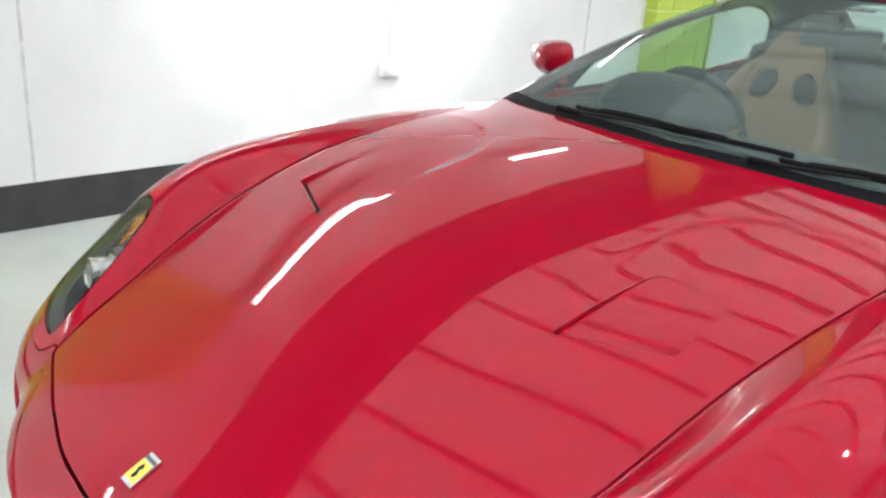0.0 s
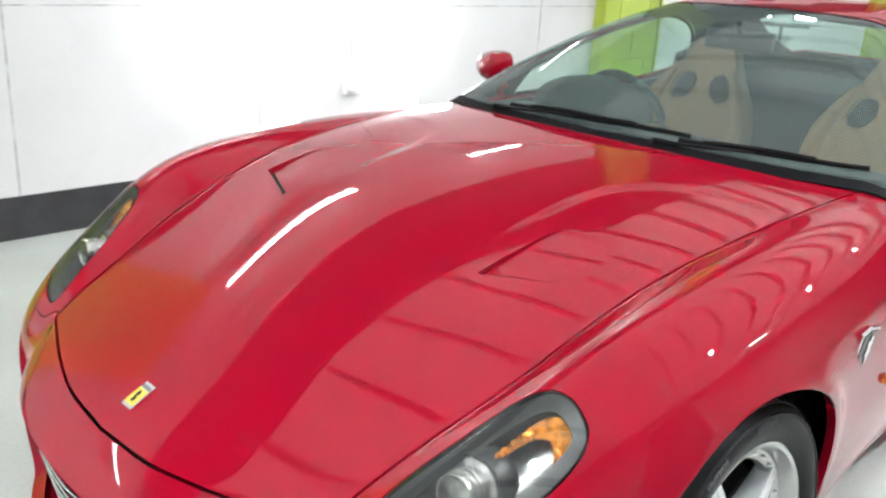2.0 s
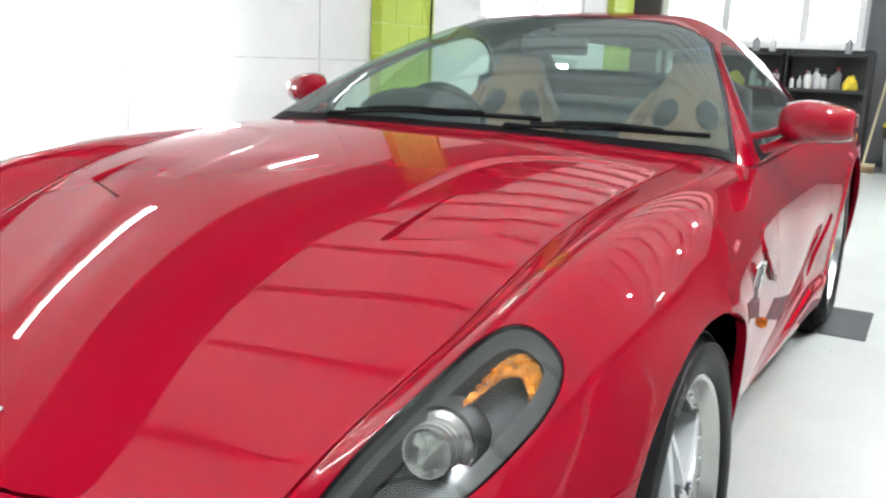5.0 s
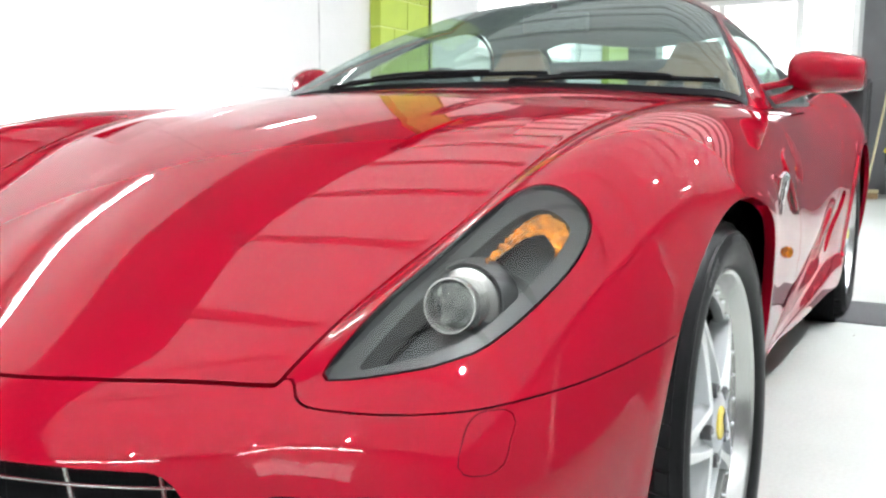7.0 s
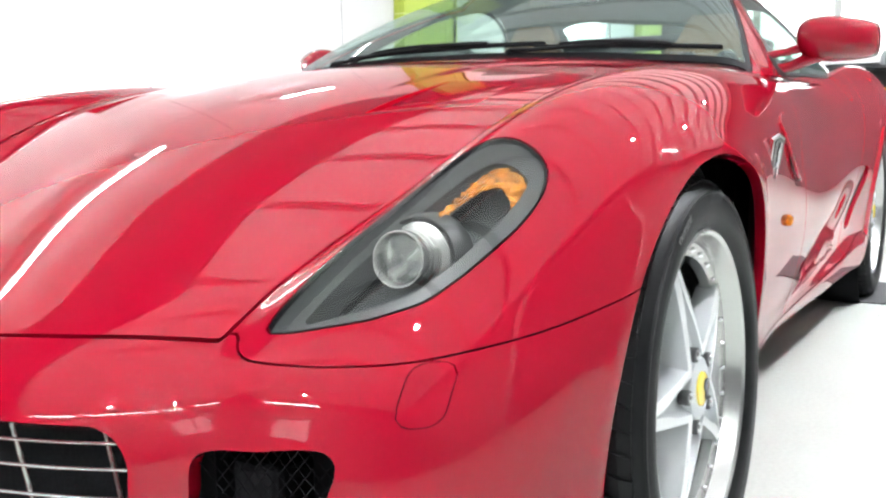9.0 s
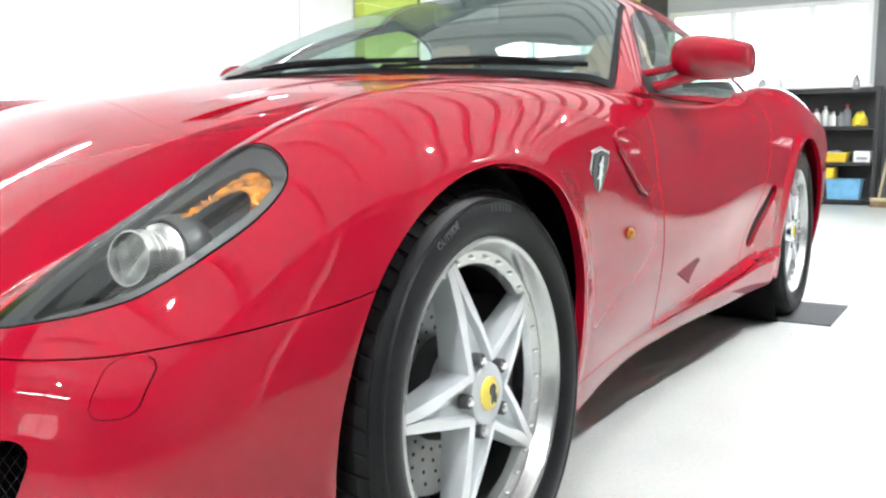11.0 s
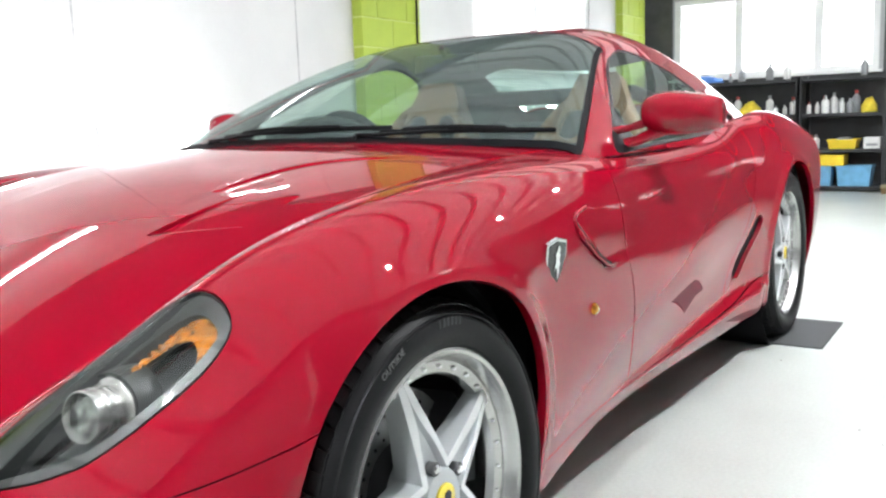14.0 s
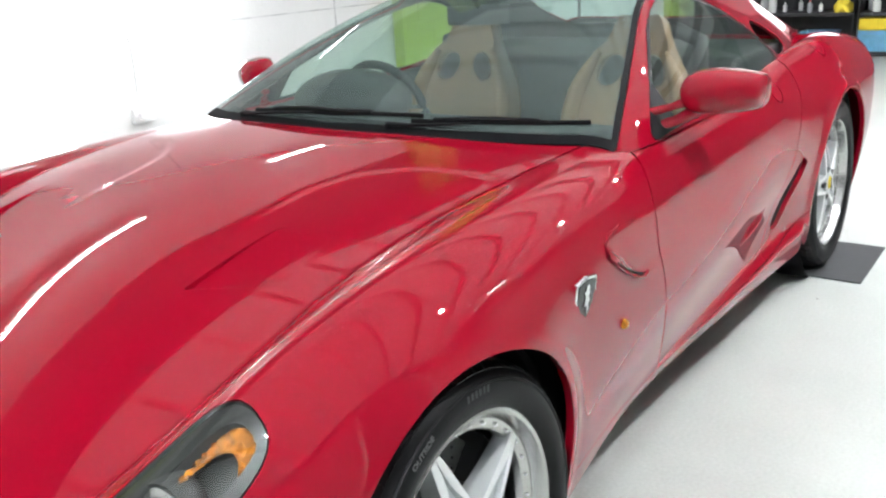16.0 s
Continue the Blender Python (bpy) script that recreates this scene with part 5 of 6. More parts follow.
            bm.faces.new((p[8], p[0], q[0], q[8]))
        bm.faces.new(rings[-1])
        bm.faces.new(rings[0][::-1])
        part("spoke", bm, [ALLOY, ALLOY_FACE], w, smooth=30)
    # hub with bolts and cap
    hy = 0.008 if front else 0.010
    part("hub", lathe([(0.0, hy - 0.003), (0.046, hy - 0.002), (0.050, hy), (0.054, hy + 0.010), (0.070, hy + 0.03), (0.075, hy + 0.07), (0.0, hy + 0.07)], 48), ALLOY, w, "silver wheel hub", 30)
    for i in range(5):
        a = radians(35 + 72 * i)
        # dark disc that paints the shade of a bolt recess
        shade_disc = part("bolt_recess", lathe([(0.0, -0.0042), (0.0110, -0.0042), (0.0120, -0.0034), (0.0120, 0.012)], 20), STEEL, w, smooth=40)
        bolt = part("wheel_bolt", lathe([(0.0, -0.008), (0.006, -0.008), (0.0085, -0.005), (0.0085, 0.004)], 6), CHROME, w)
        for o in (shade_disc, bolt):
            o.location = (0.061 * math.cos(a), hy + 0.0015, 0.061 * math.sin(a))
    cap_ = part("centre_cap", lathe([(0.0, hy - 0.010), (0.022, hy - 0.009), (0.0275, hy - 0.006), (0.0285, hy)], 40), YELLOW_ENAMEL, w, "yellow centre cap", 40)
    dev = [(-0.008, 0.014), (0.002, 0.017), (0.009, 0.010), (0.006, 0.002), (0.012, -0.006), (0.006, -0.016), (0.001, -0.008), (-0.005, -0.015), (-0.006, -0.002), (-0.011, 0.004)]
    part("cap_device", prism(dev, hy - 0.0115, hy - 0.009, "y"), BLACK_GLOSS, cap_, "black device on the cap")
    # brake
    rd = 0.178 if front else 0.17
    disc = part("brake_disc", lathe([(0.085, 0.105), (rd, 0.105), (rd + 0.001, 0.107), (rd + 0.001, 0.135), (rd, 0.137), (0.085, 0.137)], 72, close=True), DISC, w, "drilled brake disc", 30)
    # black dots on the disc face stand for the shaded drillings
    bm = bmesh.new()
    for ring in range(4):
        for i in range(24):
            a = 2 * math.pi * (i + ring * 0.27) / 24
            own = lathe([(0.0, 0.1042), (0.0032, 0.1042), (0.0032, 0.107)], 8)
            own.transform(Matrix.Translation(((0.102 + ring * 0.019) * math.cos(a), 0, (0.102 + ring * 0.019) * math.sin(a))))
            bm = join(bm, own)
    tagged(part("drilling", bm, BLACK_PLASTIC, disc), "drilled holes", kind="stuff")
    part("disc_bell", lathe([(0.0, 0.075), (0.075, 0.075), (0.085, 0.085), (0.09, 0.12)], 48), DARK_TRIM, w, smooth=40)
    bm = bmesh.new()
    arc = []
    for i in range(13):
        a = radians(-28 + 56 * i / 12) + (0.25 if front else math.pi - 0.3)
        arc.append([bm.verts.new((q * math.cos(a), y, q * math.sin(a))) for q, y in ((0.105, 0.072), (0.196, 0.066), (0.204, 0.075), (0.204, 0.16), (0.105, 0.16))])
    for p, q in zip(arc, arc[1:]):
        for k2 in range(5):
            bm.faces.new((p[k2], p[(k2 + 1) % 5], q[(k2 + 1) % 5], q[k2]))
    bm.faces.new(arc[0])
    bm.faces.new(arc[-1])
    part("brake_caliper", bm, CALIPER, w, "black brake caliper", 40)
    part("wheel_barrel_back", lathe([(0.02, width - 0.05), (rim - 0.035, width - 0.05), (rim - 0.035, width - 0.045), (0.02, width - 0.045)], 48, close=True), LINER, w)
    return w


for name, cx, y, r, width, rim, front in (("front_wheel", 0.0, 0.914, 0.3395, 0.245, 0.2566, True), ("rear_wheel", 2.75, 0.875, 0.361, 0.300, 0.2690, False)):
    for s in (-1, 1):
        w = wheel(name, r, width, rim, front)
        lean = Matrix.Rotation(radians(-2.8 if front else -1.0), 4, "X")
        w.matrix_basis = Matrix.Translation((cx, s * y, r + 0.002)) @ (Matrix.Identity(4) if s < 0 else Matrix.Rotation(math.pi, 4, "Z")) @ lean


# ---- cabin ----
part("cabin_floor", box(0.70, 2.55, -0.72, 0.72, 0.20, 0.30, 0.02), DARK_TRIM, car)
for s in (-1, 1):
    part("door_card", prism([(0.75, 0.25), (2.3, 0.28), (2.3, 0.90), (1.05, 0.865), (0.75, 0.80)], s * 0.735, s * 0.765, "y", 0.008), DARK_TRIM, car)
dash = [(0.92, 0.60), (0.86, 0.855), (1.00, 0.875), (1.16, 0.880), (1.24, 0.862), (1.28, 0.80), (1.25, 0.70), (1.12, 0.60)]
part("dashboard", prism(dash, -0.69, 0.69, "y", 0.025), DARK_TRIM, car, "dark dashboard", 40)
bm = bmesh.new()
bmesh.ops.create_icosphere(bm, subdivisions=4, radius=1.0)
for v in bm.verts:
    v.co = Vector((1.20 + v.co.x * 0.17, 0.38 + v.co.y * 0.23, 0.90 + max(v.co.z, -0.4) * 0.105))
part("instrument_hood", bm, DARK_TRIM, car, smooth=60)
# steering wheel
sw = part("steering_wheel", bmesh.new(), DARK_TRIM, car, "dark steering wheel with silver spokes")
bm = bmesh.new()
pts = [(0.0, 0.175 * math.cos(2 * math.pi * i / 36), 0.175 * math.sin(2 * math.pi * i / 36)) for i in range(37)]
tube(pts, 0.016, 10, bm=bm)
lathe([(0.0, -0.02), (0.05, -0.016), (0.06, 0.0), (0.05, 0.03), (0.0, 0.03)], 28, "x", bm=bm)
bm.to_mesh(sw.data)
bm.free()
sw.data.materials.clear()
sw.data.materials.append(DARK_TRIM)
sw.data.shade_smooth()
for a in (0.1, math.pi - 0.1, -math.pi / 2):
    part("wheel_spoke", tube([(0.0, 0.05 * math.cos(a), 0.05 * math.sin(a)), (0.0, 0.165 * math.cos(a), 0.165 * math.sin(a))], 0.012, 8, flat=0.5), SATIN, sw, smooth=60)
sw.matrix_basis = Matrix.Translation((1.36, 0.36, 0.845)) @ Euler((0, radians(-20), 0)).to_matrix().to_4x4()


# shade of the seat cut-outs, put in as a dark colour
HOLLOW_SHADE = material("seat_hollow", (0.050, 0.044, 0.040), rough=0.9, spec=0.1, vary=0.1)


def seat(y):
    """Sports seat: shaped back with wings and two dark ovals for the shaded cut-outs below the head, and a cushion."""
    bm = bmesh.new()
    outline = []
    for t, w in ((0.0, 0.225), (0.12, 0.232), (0.28, 0.232), (0.38, 0.226), (0.45, 0.212), (0.50, 0.190), (0.545, 0.164), (0.59, 0.136), (0.63, 0.113), (0.67, 0.095), (0.705, 0.082), (0.722, 0.068)):
        outline.append((t, w))
    front, back_ = [], []
    for t, w in outline:
        row_f, row_b = [], []
        for k in range(-6, 7):
            u = k / 6
            wing = 0.060 * abs(u) ** 3 * (1 if t < 0.6 else 0.4)
            row_f.append(bm.verts.new((-0.055 * math.cos(u * 0.9) - wing, u * w, t)))
            row_b.append(bm.verts.new((0.055 * math.cos(u * 1.3), u * w, t)))
        front.append(row_f)
        back_.append(row_b)
    for a, b, fl in [(front[i], front[i + 1], 0) for i in range(len(front) - 1)] + [(back_[i], back_[i + 1], 1) for i in range(len(front) - 1)]:
        for k in range(12):
            bm.faces.new((a[k], a[k + 1], b[k + 1], b[k]))
    for i in range(len(front) - 1):
        for k in (0, 12):
            bm.faces.new((front[i][k], front[i + 1][k], back_[i + 1][k], back_[i][k]))
    for rows_ in ((front[0], back_[0]), (front[-1], back_[-1])):
        for k in range(12):
            bm.faces.new((rows_[0][k], rows_[0][k + 1], rows_[1][k + 1], rows_[1][k]))
    st = part("seat", bm, TAN, car, "tan leather sports seat", 60)
    for s in (-1, 1):
        own = bmesh.new()
        bmesh.ops.create_icosphere(own, subdivisions=3, radius=1.0)
        for v in own.verts:
            v.co = Vector((-0.060 + v.co.x * 0.008, s * (0.077 - 0.014 * v.co.z) + v.co.y * 0.045, 0.530 + v.co.z * 0.055))
        part("harness_slot", own, HOLLOW_SHADE, st, "black oval cut-out", 60)
        loop = [(-0.071, s * (0.077 - 0.014 * math.sin(k * 0.2618) + 0.045 * math.cos(k * 0.2618)), 0.530 + 0.056 * math.sin(k * 0.2618)) for k in range(-7, 6)]
        part("slot_ring", tube(loop, 0.0036, 6), CHROME, st, "bright ring of the cut-out", 60)
        bolster = [(-0.085, s * w * 0.90, t) for t, w in outline[1:8]]
        part("bolster", tube(bolster, [0.030, 0.036, 0.038, 0.036, 0.032, 0.024, 0.012], 10, flat=0.8), TAN, st, smooth=60)
    part("seat_cushion", box(-0.50, 0.02, -0.25, 0.25, -0.16, 0.02, 0.05, segments=4), TAN, st, smooth=60)
    st.matrix_basis = Matrix.Translation((1.68, y, 0.42)) @ Euler((0, radians(17), 0)).to_matrix().to_4x4()


seat(-0.405)
seat(0.292)
part("rear_shelf", prism([(2.02, 0.30), (2.08, 0.92), (2.14, 0.95), (2.75, 0.955), (2.75, 0.30)], -0.66, 0.66, "y", 0.02), DARK_TRIM, car)
part("roof_brace", tube([(2.02, -0.56, 0.90), (2.03, -0.55, 1.02), (2.05, -0.46, 1.055), (2.05, 0.46, 1.055), (2.03, 0.55, 1.02), (2.02, 0.56, 0.90)], 0.030, 12), DARK_TRIM, car, smooth=60)
im = part("interior_mirror", box(-0.012, 0.012, -0.115, 0.115, -0.032, 0.032, 0.010, segments=3), DARK_TRIM, car, "interior mirror", 50)
im.matrix_basis = Matrix.Translation((1.40, -0.03, 1.166)) @ Euler((0, 0, radians(8))).to_matrix().to_4x4()
part("mirror_stem", tube([(0.0, 0, 0.02), (-0.03, 0, 0.055)], 0.010, 8), DARK_TRIM, im)
# upright panes that close the cabin inside the rear struts
for s in (-1, 1):
    bm = bmesh.new()
    rows = []
    for i in range(9):
        u = i / 8
        x, y = 2.16 + 0.32 * u, 0.690 - 0.26 * u
        rows.append([bm.verts.new((x, s * y, 0.90)), bm.verts.new((x + 0.0, s * (y - 0.14), 1.17 - 0.05 * u))])
    for a, b in zip(rows, rows[1:]):
        bm.faces.new((a[0], b[0], b[1], a[1]))
    g = part("quarter_pane", bm, SIDE_GLASS, car, smooth=60)
    g.visible_shadow = False

# raised edge and dark slot of the air outlet behind the front wheel
for s in (-1, 1):
    rim = [(0.62, s * 0.893, 0.773), (0.556, s * 0.900, 0.765), (0.533, s * 0.905, 0.752), (0.532, s * 0.915, 0.730), (0.560, s * 0.9195, 0.704), (0.616, s * 0.922, 0.667), (0.675, s * 0.9205, 0.638), (0.712, s * 0.918, 0.627), (0.740, s * 0.914, 0.630)]
    part("outlet_edge", tube(rim, 0.0042, 8), RED, car, "pressed red edge of the side air outlet", smooth=60)
    slot = [(0.572, s * 0.9160, 0.703), (0.622, s * 0.9180, 0.672), (0.678, s * 0.9170, 0.645), (0.706, s * 0.9150, 0.636)]
    part("outlet_slot", tube(slot, 0.0036, 8), LINER, car, "black mesh slot of the side air outlet", smooth=60)


# ---- things in the workshop ----
CARD_GRIT = material("grit", (0.10, 0.085, 0.07), rough=0.9, vary=0.4, scale=60)
# work lamps by the wall; each globe and stand is added to imitate lamp glare
def work_lamp(x, y, z):
    lamp = thing("work_lamp", "bright glowing globe work lamp on a thin stand", "work lamp", (x, y, 0), "work lamps")
    part("pole", tube([(0, 0, 0.02), (0, 0, z - 0.06)], 0.008, 10), FRAME, lamp, smooth=60)
    for k in range(3):
        a = k * 2.0944 + 0.4
        part("leg", tube([(0.0, 0, 0.26), (0.20 * math.cos(a), 0.20 * math.sin(a), 0.008)], 0.007, 8), FRAME, lamp, smooth=60)
    bm = bmesh.new()
    bmesh.ops.create_icosphere(bm, subdivisions=4, radius=0.15)
    for v in bm.verts:
        v.co = Vector((v.co.x, v.co.y, v.co.z * 0.85 + z + 0.06))
    part("diffuser", bm, GLARE, lamp, "glowing round diffuser", 60)
    return lamp


# glow of the added globes, which stand for the glare round LED heads
GLARE = glow("flood_light", (0.97, 1.0, 1.0), 15.0)
work_lamp(1.12, 2.40, 0.98)
work_lamp(2.22, 2.40, 0.98)


def twin_lamp(x, y, z, turn):
    """Tripod with a crossbar and two LED heads; the heads look towards -x before the turn."""
    lamp = thing("twin_work_lamp", "lit twin-head LED work lamp on a dark tripod by the wall", "work lamp", (x, y, 0))
    lamp.rotation_euler = (0, 0, turn)
    part("pole", tube([(0, 0, 0.30), (0, 0, z - 0.10)], 0.014, 12), STEEL, lamp, smooth=60)
    for k in range(3):
        a = k * 2.0944 + 0.4
        part("leg", tube([(0.0, 0, 0.55), (0.30 * math.cos(a), 0.30 * math.sin(a), 0.010)], 0.010, 8), STEEL, lamp, smooth=60)
    part("crossbar", box(-0.012, 0.012, -0.24, 0.24, z - 0.122, z - 0.098, 0.003, segments=1), STEEL, lamp)
    for s in (-1, 1):
        y0 = s * 0.19
        head = part("lamp_head", box(-0.03, 0.03, y0 - 0.10, y0 + 0.10, z - 0.055, z + 0.055, 0.012), STEEL, lamp, "dark lamp housing")
        part("led_face", box(-0.036, -0.0305, y0 - 0.085, y0 + 0.085, z - 0.044, z + 0.044, 0.002, segments=1), HEAD, head, "glowing LED face")
        part("yoke", tube([(0, y0 - 0.107, z), (0, y0 - 0.107, z - 0.09), (0, y0 + 0.107, z - 0.09), (0, y0 + 0.107, z)], 0.005, 8), STEEL, lamp)


HEAD = glow("led_head", (0.95, 1.0, 1.0), 36.0)
twin_lamp(6.45, 2.22, 1.045, radians(27))

# tube lights fixed to the wall
TUBE = glow("fluorescent_tube", (0.97, 1.0, 0.99), 58.0)
for x, long in ((-0.34, 1.55), (2.38, 0.66), (-2.75, 1.05)):
    batten = thing("tube_light", "lit fluorescent tube light fixed to the white wall", "tube light", (x, WALL_Y - 0.002, 2.30), "wall tube lights")
    part("body", box(0.0, long, -0.15, -0.105, -0.03, 0.03, 0.006), FRAME, batten)
    part("tube", tube([(0.03, -0.175, 0.0), (long - 0.03, -0.175, 0.0)], 0.0065, 12), TUBE, batten, "glowing tube", smooth=60)
    for e in (0.0, long - 0.03):
        part("end_cap", box(e, e + 0.03, -0.195, -0.15, -0.022, 0.022, 0.004), FRAME, batten)
    for e in (0.24, long - 0.14):
        part("bracket", box(e, e + 0.04, -0.105, 0.0, -0.02, 0.02, 0.003), FRAME, batten)
# tubes hung under the roof
for (x0, y0), (x1, y1), z in (((3.6, -3.5), (4.2, -3.5), 3.5), ((-5.2, -0.3), (-5.2, 0.6), 3.2), ((-5.2, 0.75), (-5.2, 1.65), 3.2)):
    batten = thing("tube_light", "lit fluorescent tube light hung under the roof", "tube light", (x0, y0, z), "roof tube lights")
    dx, dy = x1 - x0, y1 - y0
    part("body", box(min(0, dx) - 0.03, max(0, dx) + 0.03, min(0, dy) - 0.03, max(0, dy) + 0.03, 0.02, 0.06, 0.006), FRAME, batten)
    part("tube", tube([(0, 0, 0), (dx, dy, 0)], 0.012, 12), TUBE, batten, "glowing tube", smooth=60)
    for u in (0.1, 0.9):
        part("drop_rod", tube([(dx * u, dy * u, 0.06), (dx * u, dy * u, TOP - 0.015 - z)], 0.005, 6), STEEL, batten)

# loose grit and paint chips on the floor
rng = random.Random(11)
bm = bmesh.new()
for _ in range(46):
    cx, cy, q = rng.uniform(0.3, 5.5), rng.uniform(-2.6, -0.95), rng.uniform(0.002, 0.006)
    ring = [bm.verts.new((cx + q * rng.uniform(0.6, 1.8) * math.cos(k * 1.2566), cy + q * rng.uniform(0.5, 1.2) * math.sin(k * 1.2566), 0.0006)) for k in range(5)]
    tip = bm.verts.new((cx, cy, 0.002 + q * 0.4))
    for k in range(5):
        bm.faces.new((ring[k], ring[(k + 1) % 5], tip))
tagged(part("floor_grit", bm, CARD_GRIT), "scattered grit and dark paint chips on the floor", "grit", kind="stuff")

# mats under the rear wheels
for y in (-0.87, 0.87):
    x0, x1 = 2.56, 3.07
    bm = box(x0, x1, y - 0.19, y + 0.19, 0.0, 0.006, 0.002, segments=1)
    tagged(part("floor_mat", bm, MAT), "thin black rubber mat under the rear wheel", "mat", group="rubber mats")

# socket and pipe on the wall
sock = thing("wall_socket", "white double socket with a conduit on the wall", "socket", (1.925, WALL_Y, 0.60))
part("socket_plate", box(-0.07, 0.07, -0.035, -0.001, -0.045, 0.045, 0.006), FRAME, sock)
part("plug", box(-0.045, -0.005, -0.075, -0.0352, -0.02, 0.02, 0.006), FRAME, sock, "white plug")
part("conduit", tube([(0.0, -0.008, 0.045), (0.0, -0.008, 0.40), (-0.02, -0.008, 0.44), (-0.26, -0.008, 0.445)], 0.006, 8), FRAME, sock, smooth=60)
alarm = thing("junction_box", "small pale junction box high on the wall", "junction box", (-0.45, WALL_Y - 0.002, 2.80))
part("box_case", box(-0.13, 0.13, -0.07, 0.0, -0.12, 0.12, 0.01), FRAME, alarm)
cable = thing("wall_cable", "black cable down the green pier", "cable", (4.98, WALL_Y - 0.11, 0))
part("cable_run", tube([(0.0, 0, 3.8), (0.005, 0, 2.4), (-0.01, 0, 1.2), (0, 0, 0.3)], 0.008, 8), BLACK_PLASTIC, cable)

# ---- racking along the back wall ----
PLASTIC_W = material("white_plastic", (0.75, 0.75, 0.73), rough=0.4, vary=0.06)
PLASTIC_Y = material("yellow_plastic", (0.80, 0.58, 0.03), rough=0.4, vary=0.08)
PLASTIC_B = material("blue_plastic", (0.16, 0.40, 0.62), rough=0.35, vary=0.15, scale=12)
PLASTIC_G = material("grey_plastic", (0.30, 0.31, 0.32), rough=0.4, vary=0.1)
PLASTIC_R = material("red_plastic", (0.5, 0.05, 0.04), rough=0.4, vary=0.1)
CLOTH_Y = material("yellow_cloth", (0.78, 0.60, 0.05), rough=0.9, vary=0.15, scale=25, bump=0.4, bump_scale=90)
CLOTH_B = material("blue_cloth", (0.10, 0.24, 0.62), rough=0.9, vary=0.2, scale=25, bump=0.4, bump_scale=90)
CARD = material("brown_card", (0.42, 0.29, 0.16), rough=0.8, vary=0.1, bump=0.1)
BAG = material("clear_bag", (0.45, 0.46, 0.47), rough=0.3, vary=0.3, scale=20, bump=0.6, bump_scale=40)
LEVELS = (0.06, 0.50, 0.92, 1.34)
RX0, RX1 = 9.95, 10.50
for ya, yb in ((0.53, 2.0), (-0.42, 0.53)):
    rack = thing("shelving_unit", "black steel workshop racking, crowded with bottles and tubs", "shelving", ((RX0 + RX1) / 2, (ya + yb) / 2, 0), "racking bays")
    hx, hy = (RX1 - RX0) / 2, (yb - ya) / 2 - 0.005
    for sx in (-1, 1):
        for sy in (-1, 1):
            part("upright", box(sx * hx - 0.025, sx * hx + 0.025, sy * hy - 0.025, sy * hy + 0.025, 0.0, 1.36, 0.003, segments=1), RACK, rack)
    for z in LEVELS:
        part("shelf", box(-hx + 0.0255, hx - 0.0255, -hy + 0.026, hy - 0.026, z - 0.04, z, 0.003, segments=1), RACK, rack)
    part("back_panel", box(hx + 0.026, hx + 0.032, -hy, hy, 0.05, 1.40), RACK, rack)


def bottle(x, y, z, h, r, mat, capmat, kind):
    """Bottle: a flask with a neck and cap, or a trigger sprayer."""
    b = thing("spray_bottle" if kind else "bottle", "", "", (x, y, z))
    lab = {PLASTIC_W: "white plastic", PLASTIC_Y: "yellow plastic", PLASTIC_G: "grey plastic", PLASTIC_B: "blue plastic", PLASTIC_R: "red plastic"}[mat]
    tagged(b, lab + (" trigger spray bottle on the racking" if kind else " cleaning product bottle on the racking"), "bottle", "workshop bottles")
    part("flask", lathe([(0.0, 0.0), (r * 0.95, 0.0), (r, 0.008), (r, h * 0.62), (r * 0.8, h * 0.74), (r * 0.36, h * 0.80), (r * 0.36, h * 0.86)], 16, "z"), mat, b, smooth=50)
    if kind:
        bm = box(-r * 0.9, r * 0.35, -r * 0.25, r * 0.25, h * 0.90, h, 0.004, segments=1)
        bm = box(-r * 0.75, -r * 0.55, -r * 0.12, r * 0.12, h * 0.76, h * 0.90, bm=bm)
        bm = lathe([(r * 0.40, h * 0.84), (r * 0.40, h * 0.905)], 12, "z", bm=bm)
        part("trigger_head", bm, capmat, b)
    else:
        part("cap", lathe([(r * 0.42, h * 0.85), (r * 0.42, h * 0.985), (r * 0.36, h), (0.0, h)], 14, "z"), capmat, b, smooth=50)
    return b


rng = random.Random(5)
ROWS = [(0.92, 1.92 - 0.062 * k) for k in range(37)] + [(0.50, y) for y in (1.80, 1.66, 1.50, 1.38, 1.22, 1.08, 0.96, 0.44, 0.34)] + [(1.34, y) for y in (1.42, 1.30, 0.92, 0.74, 0.55, -0.16)]
for k, (z, y) in enumerate(ROWS):
    if abs(y - 0.53) < 0.06 or (z == 0.92 and (0.98 < y < 1.26 or -0.32 < y < -0.12 or rng.random() < 0.10)):
        continue
    h = rng.choice((0.11, 0.14, 0.17, 0.21, 0.24, 0.26)) * (0.8 if z > 1 else 1.0)
    mat = rng.choice((PLASTIC_W, PLASTIC_W, PLASTIC_W, PLASTIC_G, PLASTIC_W) if z < 1 else (PLASTIC_G, PLASTIC_G, PLASTIC_W))
    bottle(10.03 + 0.13 * (k % 3) + rng.uniform(0, 0.05) + (0.12 if z > 1 else 0.0), y + rng.uniform(-0.02, 0.02), z, h, min(0.045, h * rng.uniform(0.17, 0.26)), mat, rng.choice((RACK, PLASTIC_W, PLASTIC_G, PLASTIC_R, PLASTIC_W)), rng.random() < 0.3)


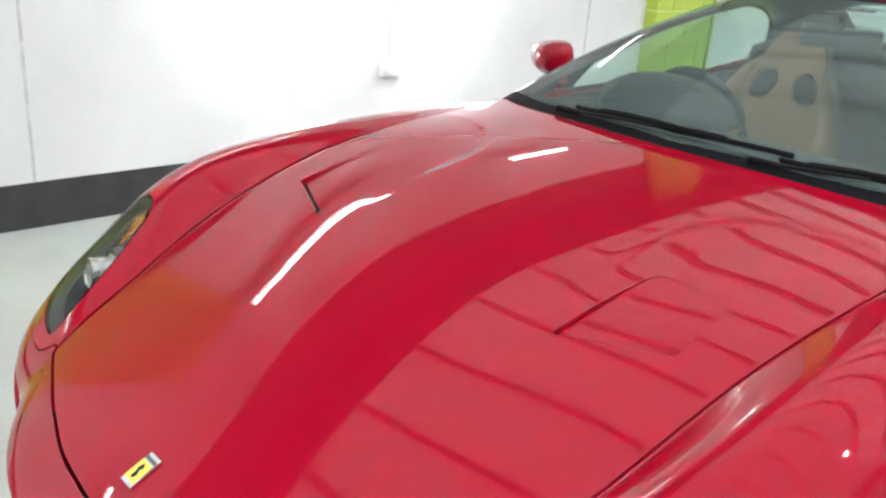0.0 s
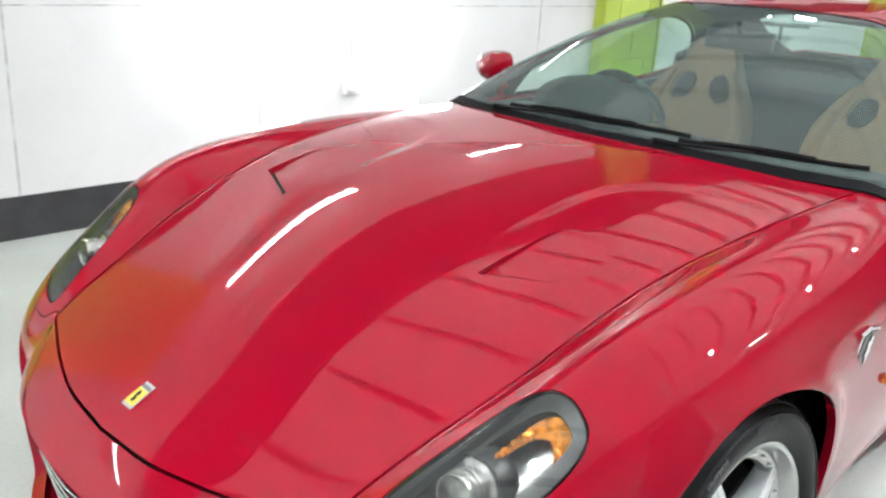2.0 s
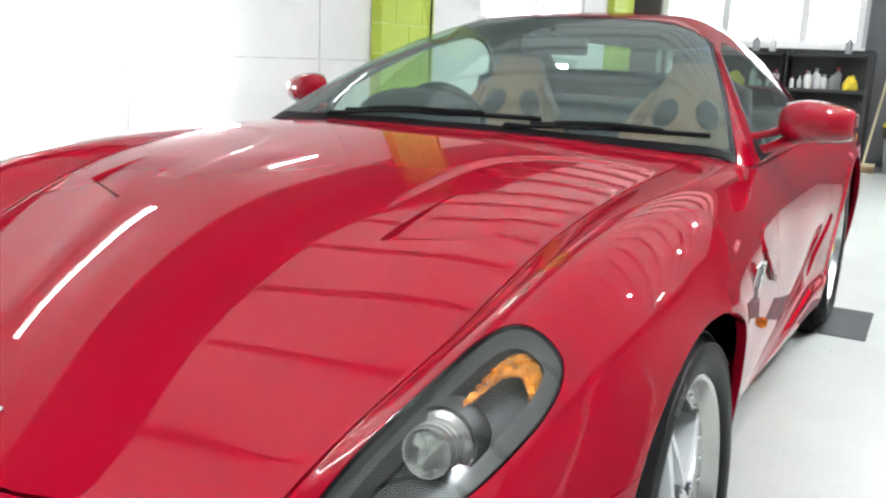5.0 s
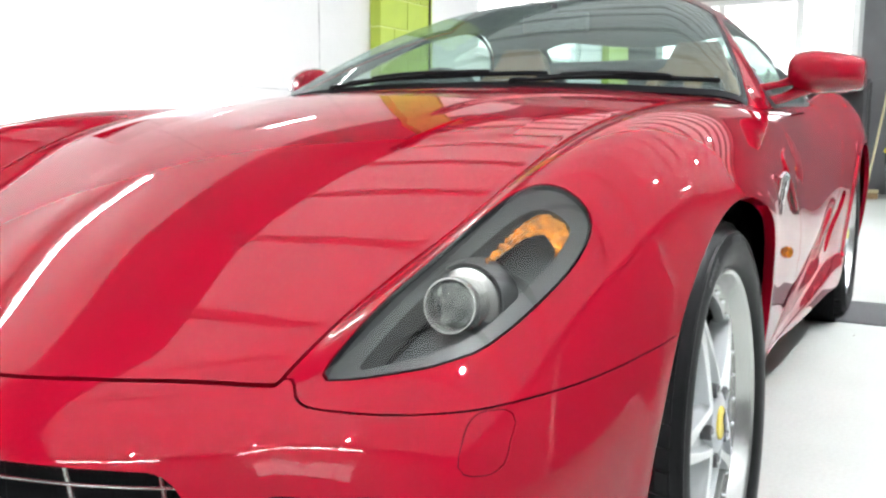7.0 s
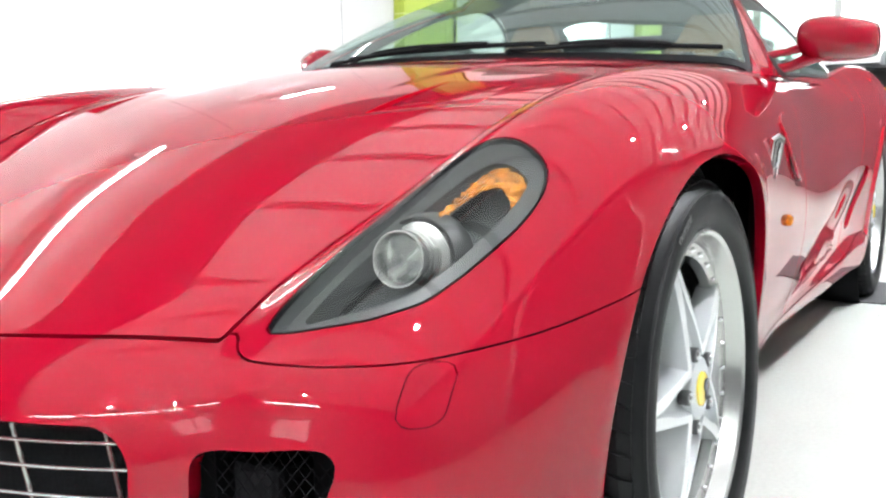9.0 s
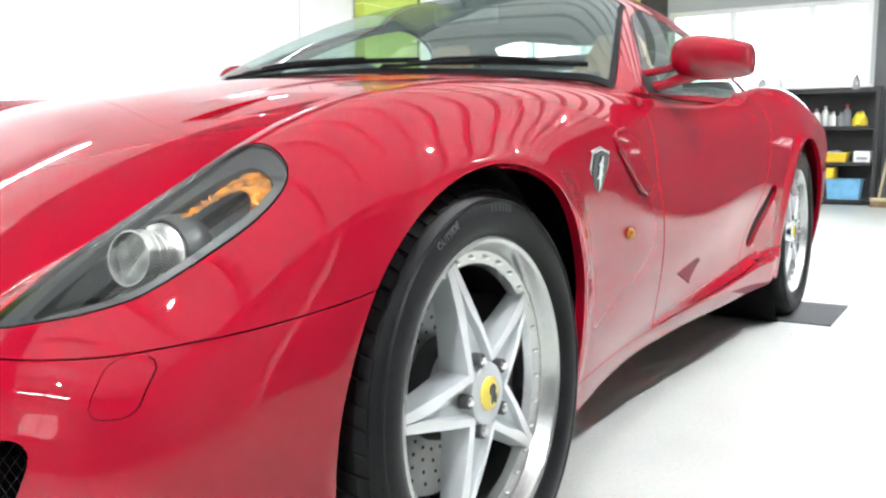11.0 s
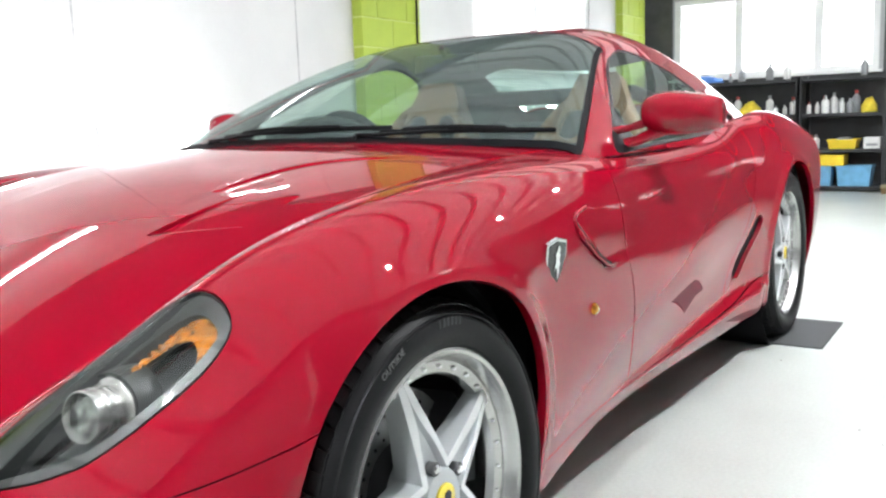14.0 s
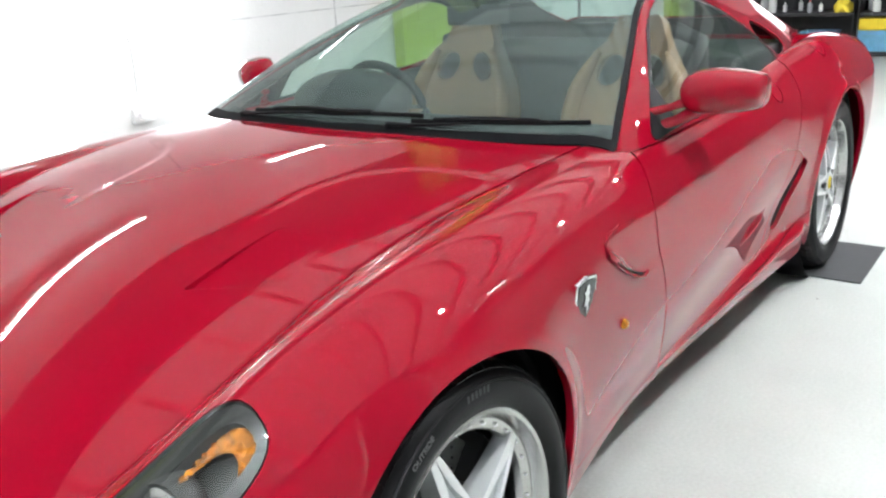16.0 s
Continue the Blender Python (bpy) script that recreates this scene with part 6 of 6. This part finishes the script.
def tub(name, x, y, z, w, d, h, mat, label, inside=None):
    """An open tapered tub with a rolled rim."""
    t = thing(name, label, "tub", (x, y, z), "storage tubs")
    bm = bmesh.new()
    rings = []
    for k, q in ((0.88, 0.0), (1.0, h), (1.05, h), (1.05, h - 0.015), (1.0, h - 0.015), (0.97, h - 0.01), (0.86, 0.012)):
        rings.append([bm.verts.new((sx * d / 2 * k, sy * w / 2 * k, q)) for sx, sy in ((-1, -1), (1, -1), (1, 1), (-1, 1))])
    for a, b in zip(rings, rings[1:]):
        for i in range(4):
            bm.faces.new((a[i], a[(i + 1) % 4], b[(i + 1) % 4], b[i]))
    bm.faces.new(rings[0])
    bm.faces.new(rings[-1])
    part("tub_body", bm, mat, t)
    if inside:
        cloth(name, t, w * 0.8, d * 0.8, h * 0.55, h * 0.6, inside)
    return t


def cloth(name, parent, w, d, z, h, mat):
    bm = bmesh.new()
    bmesh.ops.create_icosphere(bm, subdivisions=3, radius=1.0)
    for v in bm.verts:
        n = noise.noise(v.co * 2.3 + Vector((w * 9, d * 5, z * 7))) * 0.35 + 1
        v.co = Vector((v.co.x * d / 2 * n, v.co.y * w / 2 * n, z + max(v.co.z, -0.3) * h / 1.3 * n + 0.3 * h / 1.3))
    return part("folded_cloth", bm, mat, parent, smooth=70)


tub("storage_tub", 10.16, 0.335, LEVELS[0], 0.36, 0.30, 0.24, PLASTIC_B, "blue plastic tub on the bottom shelf")
tub("storage_tub", 10.16, -0.085, LEVELS[0], 0.38, 0.30, 0.24, PLASTIC_B, "blue plastic tub on the bottom shelf")
for y, m, lab in ((0.95, PLASTIC_B, "blue plastic tub on the bottom shelf"), (1.45, PLASTIC_G, "grey plastic tub on the bottom shelf")):
    tub("storage_tub", 10.16, y, LEVELS[0], 0.38, 0.30, 0.22, m, lab)
lid = thing("yellow_case", "yellow plastic case lying over the blue tubs", "case", (10.14, 0.26, LEVELS[0] + 0.241))
part("case_body", box(-0.16, 0.16, -0.245, 0.245, 0.0, 0.13, 0.015), PLASTIC_Y, lid)
tub("parts_tray", 10.16, 0.05, LEVELS[1], 0.32, 0.30, 0.11, PLASTIC_Y, "yellow tray heaped with a clear bag", BAG)
wb = thing("storage_box", "white cardboard box on the racking shelf", "box", (10.14, -0.27, LEVELS[1]))
part("box_body", box(-0.12, 0.12, -0.09, 0.09, 0.0, 0.13, 0.006), PLASTIC_W, wb)
part("box_label", box(-0.1215, -0.1202, -0.06, 0.06, 0.03, 0.06), PLASTIC_G, wb, "grey label")
for y, z, w, m, lab in ((0.70, LEVELS[1], 0.20, CLOTH_Y, "crumpled yellow cloth on a shelf"), (1.12, LEVELS[2], 0.24, CLOTH_Y, "crumpled yellow cloth on a shelf"), (-0.22, LEVELS[2], 0.16, CLOTH_Y, "small folded yellow cloth on a shelf"), (1.75, LEVELS[3], 0.5, CLOTH_B, "crumpled blue cloth under the window")):
    c = thing("cleaning_cloth", lab, "cloth", (10.10 if z < 1.3 else 10.22, y, z), "cloths")
    cloth("cleaning_cloth", c, w, 0.24, 0.0, 0.16 if z < 1.3 else 0.09, m)
BROOM_WOOD = material("broom_wood", (0.42, 0.36, 0.22), rough=0.6, vary=0.15, scale=20)
BRISTLE = material("broom_bristle", (0.24, 0.16, 0.08), rough=0.9, vary=0.4, scale=90, bump=0.4, bump_scale=200)
broom = thing("broom", "wooden broom leaning on the dark wall beside the racking", "broom", (9.72, -0.52, 0))
part("handle", tube([(0.0, 0.02, 0.10), (0.70, -0.12, 1.44)], 0.014, 10), BROOM_WOOD, broom, smooth=60)
part("grip", tube([(0.655, -0.111, 1.354), (0.715, -0.123, 1.468)], [0.018, 0.022], 12), PLASTIC_Y, broom, "yellow grip", 60)
part("head", box(-0.03, 0.03, -0.11, 0.11, 0.07, 0.11, 0.008), BROOM_WOOD, broom)
bm = bmesh.new()
rng = random.Random(21)
for i in range(90):
    y, x = -0.10 + 0.20 * (i % 30) / 29, -0.022 + 0.022 * (i // 30)
    tube([(x, y, 0.072), (x + rng.uniform(-0.012, 0.012), y + rng.uniform(-0.012, 0.012), 0.001)], 0.004, 4, bm=bm)
part("bristles", bm, BRISTLE, broom, "brown bristles")
bin_ = thing("waste_bin", "grey plastic waste bin lined with a yellow bag", "bin", (9.85, -0.86, 0))
part("bin_body", lathe([(0.0, 0.0), (0.15, 0.0), (0.155, 0.01), (0.19, 0.50), (0.20, 0.505), (0.20, 0.52), (0.185, 0.52), (0.145, 0.02), (0.0, 0.02)], 32, "z"), PLASTIC_G, bin_, smooth=40)
part("bin_liner", lathe([(0.196, 0.40), (0.205, 0.44), (0.203, 0.50), (0.207, 0.53), (0.188, 0.535), (0.176, 0.42)], 28, "z", close=True), RACK, bin_, "black bin liner", 40)
bm = lathe([(0.188, 0.53), (0.212, 0.535), (0.216, 0.56), (0.20, 0.585), (0.18, 0.57)], 30, "z", close=True)
for v in bm.verts:
    v.co.z += 0.014 * noise.noise(v.co * 14)
part("bag_rim", bm, PLASTIC_Y, bin_, "crumpled yellow bag edge", 60)
bx = thing("cardboard_box", "small brown cardboard box on the floor", "box", (9.8, 0.62, 0))
part("box_body", box(-0.1, 0.1, -0.14, 0.14, 0, 0.13, 0.004), CARD, bx)
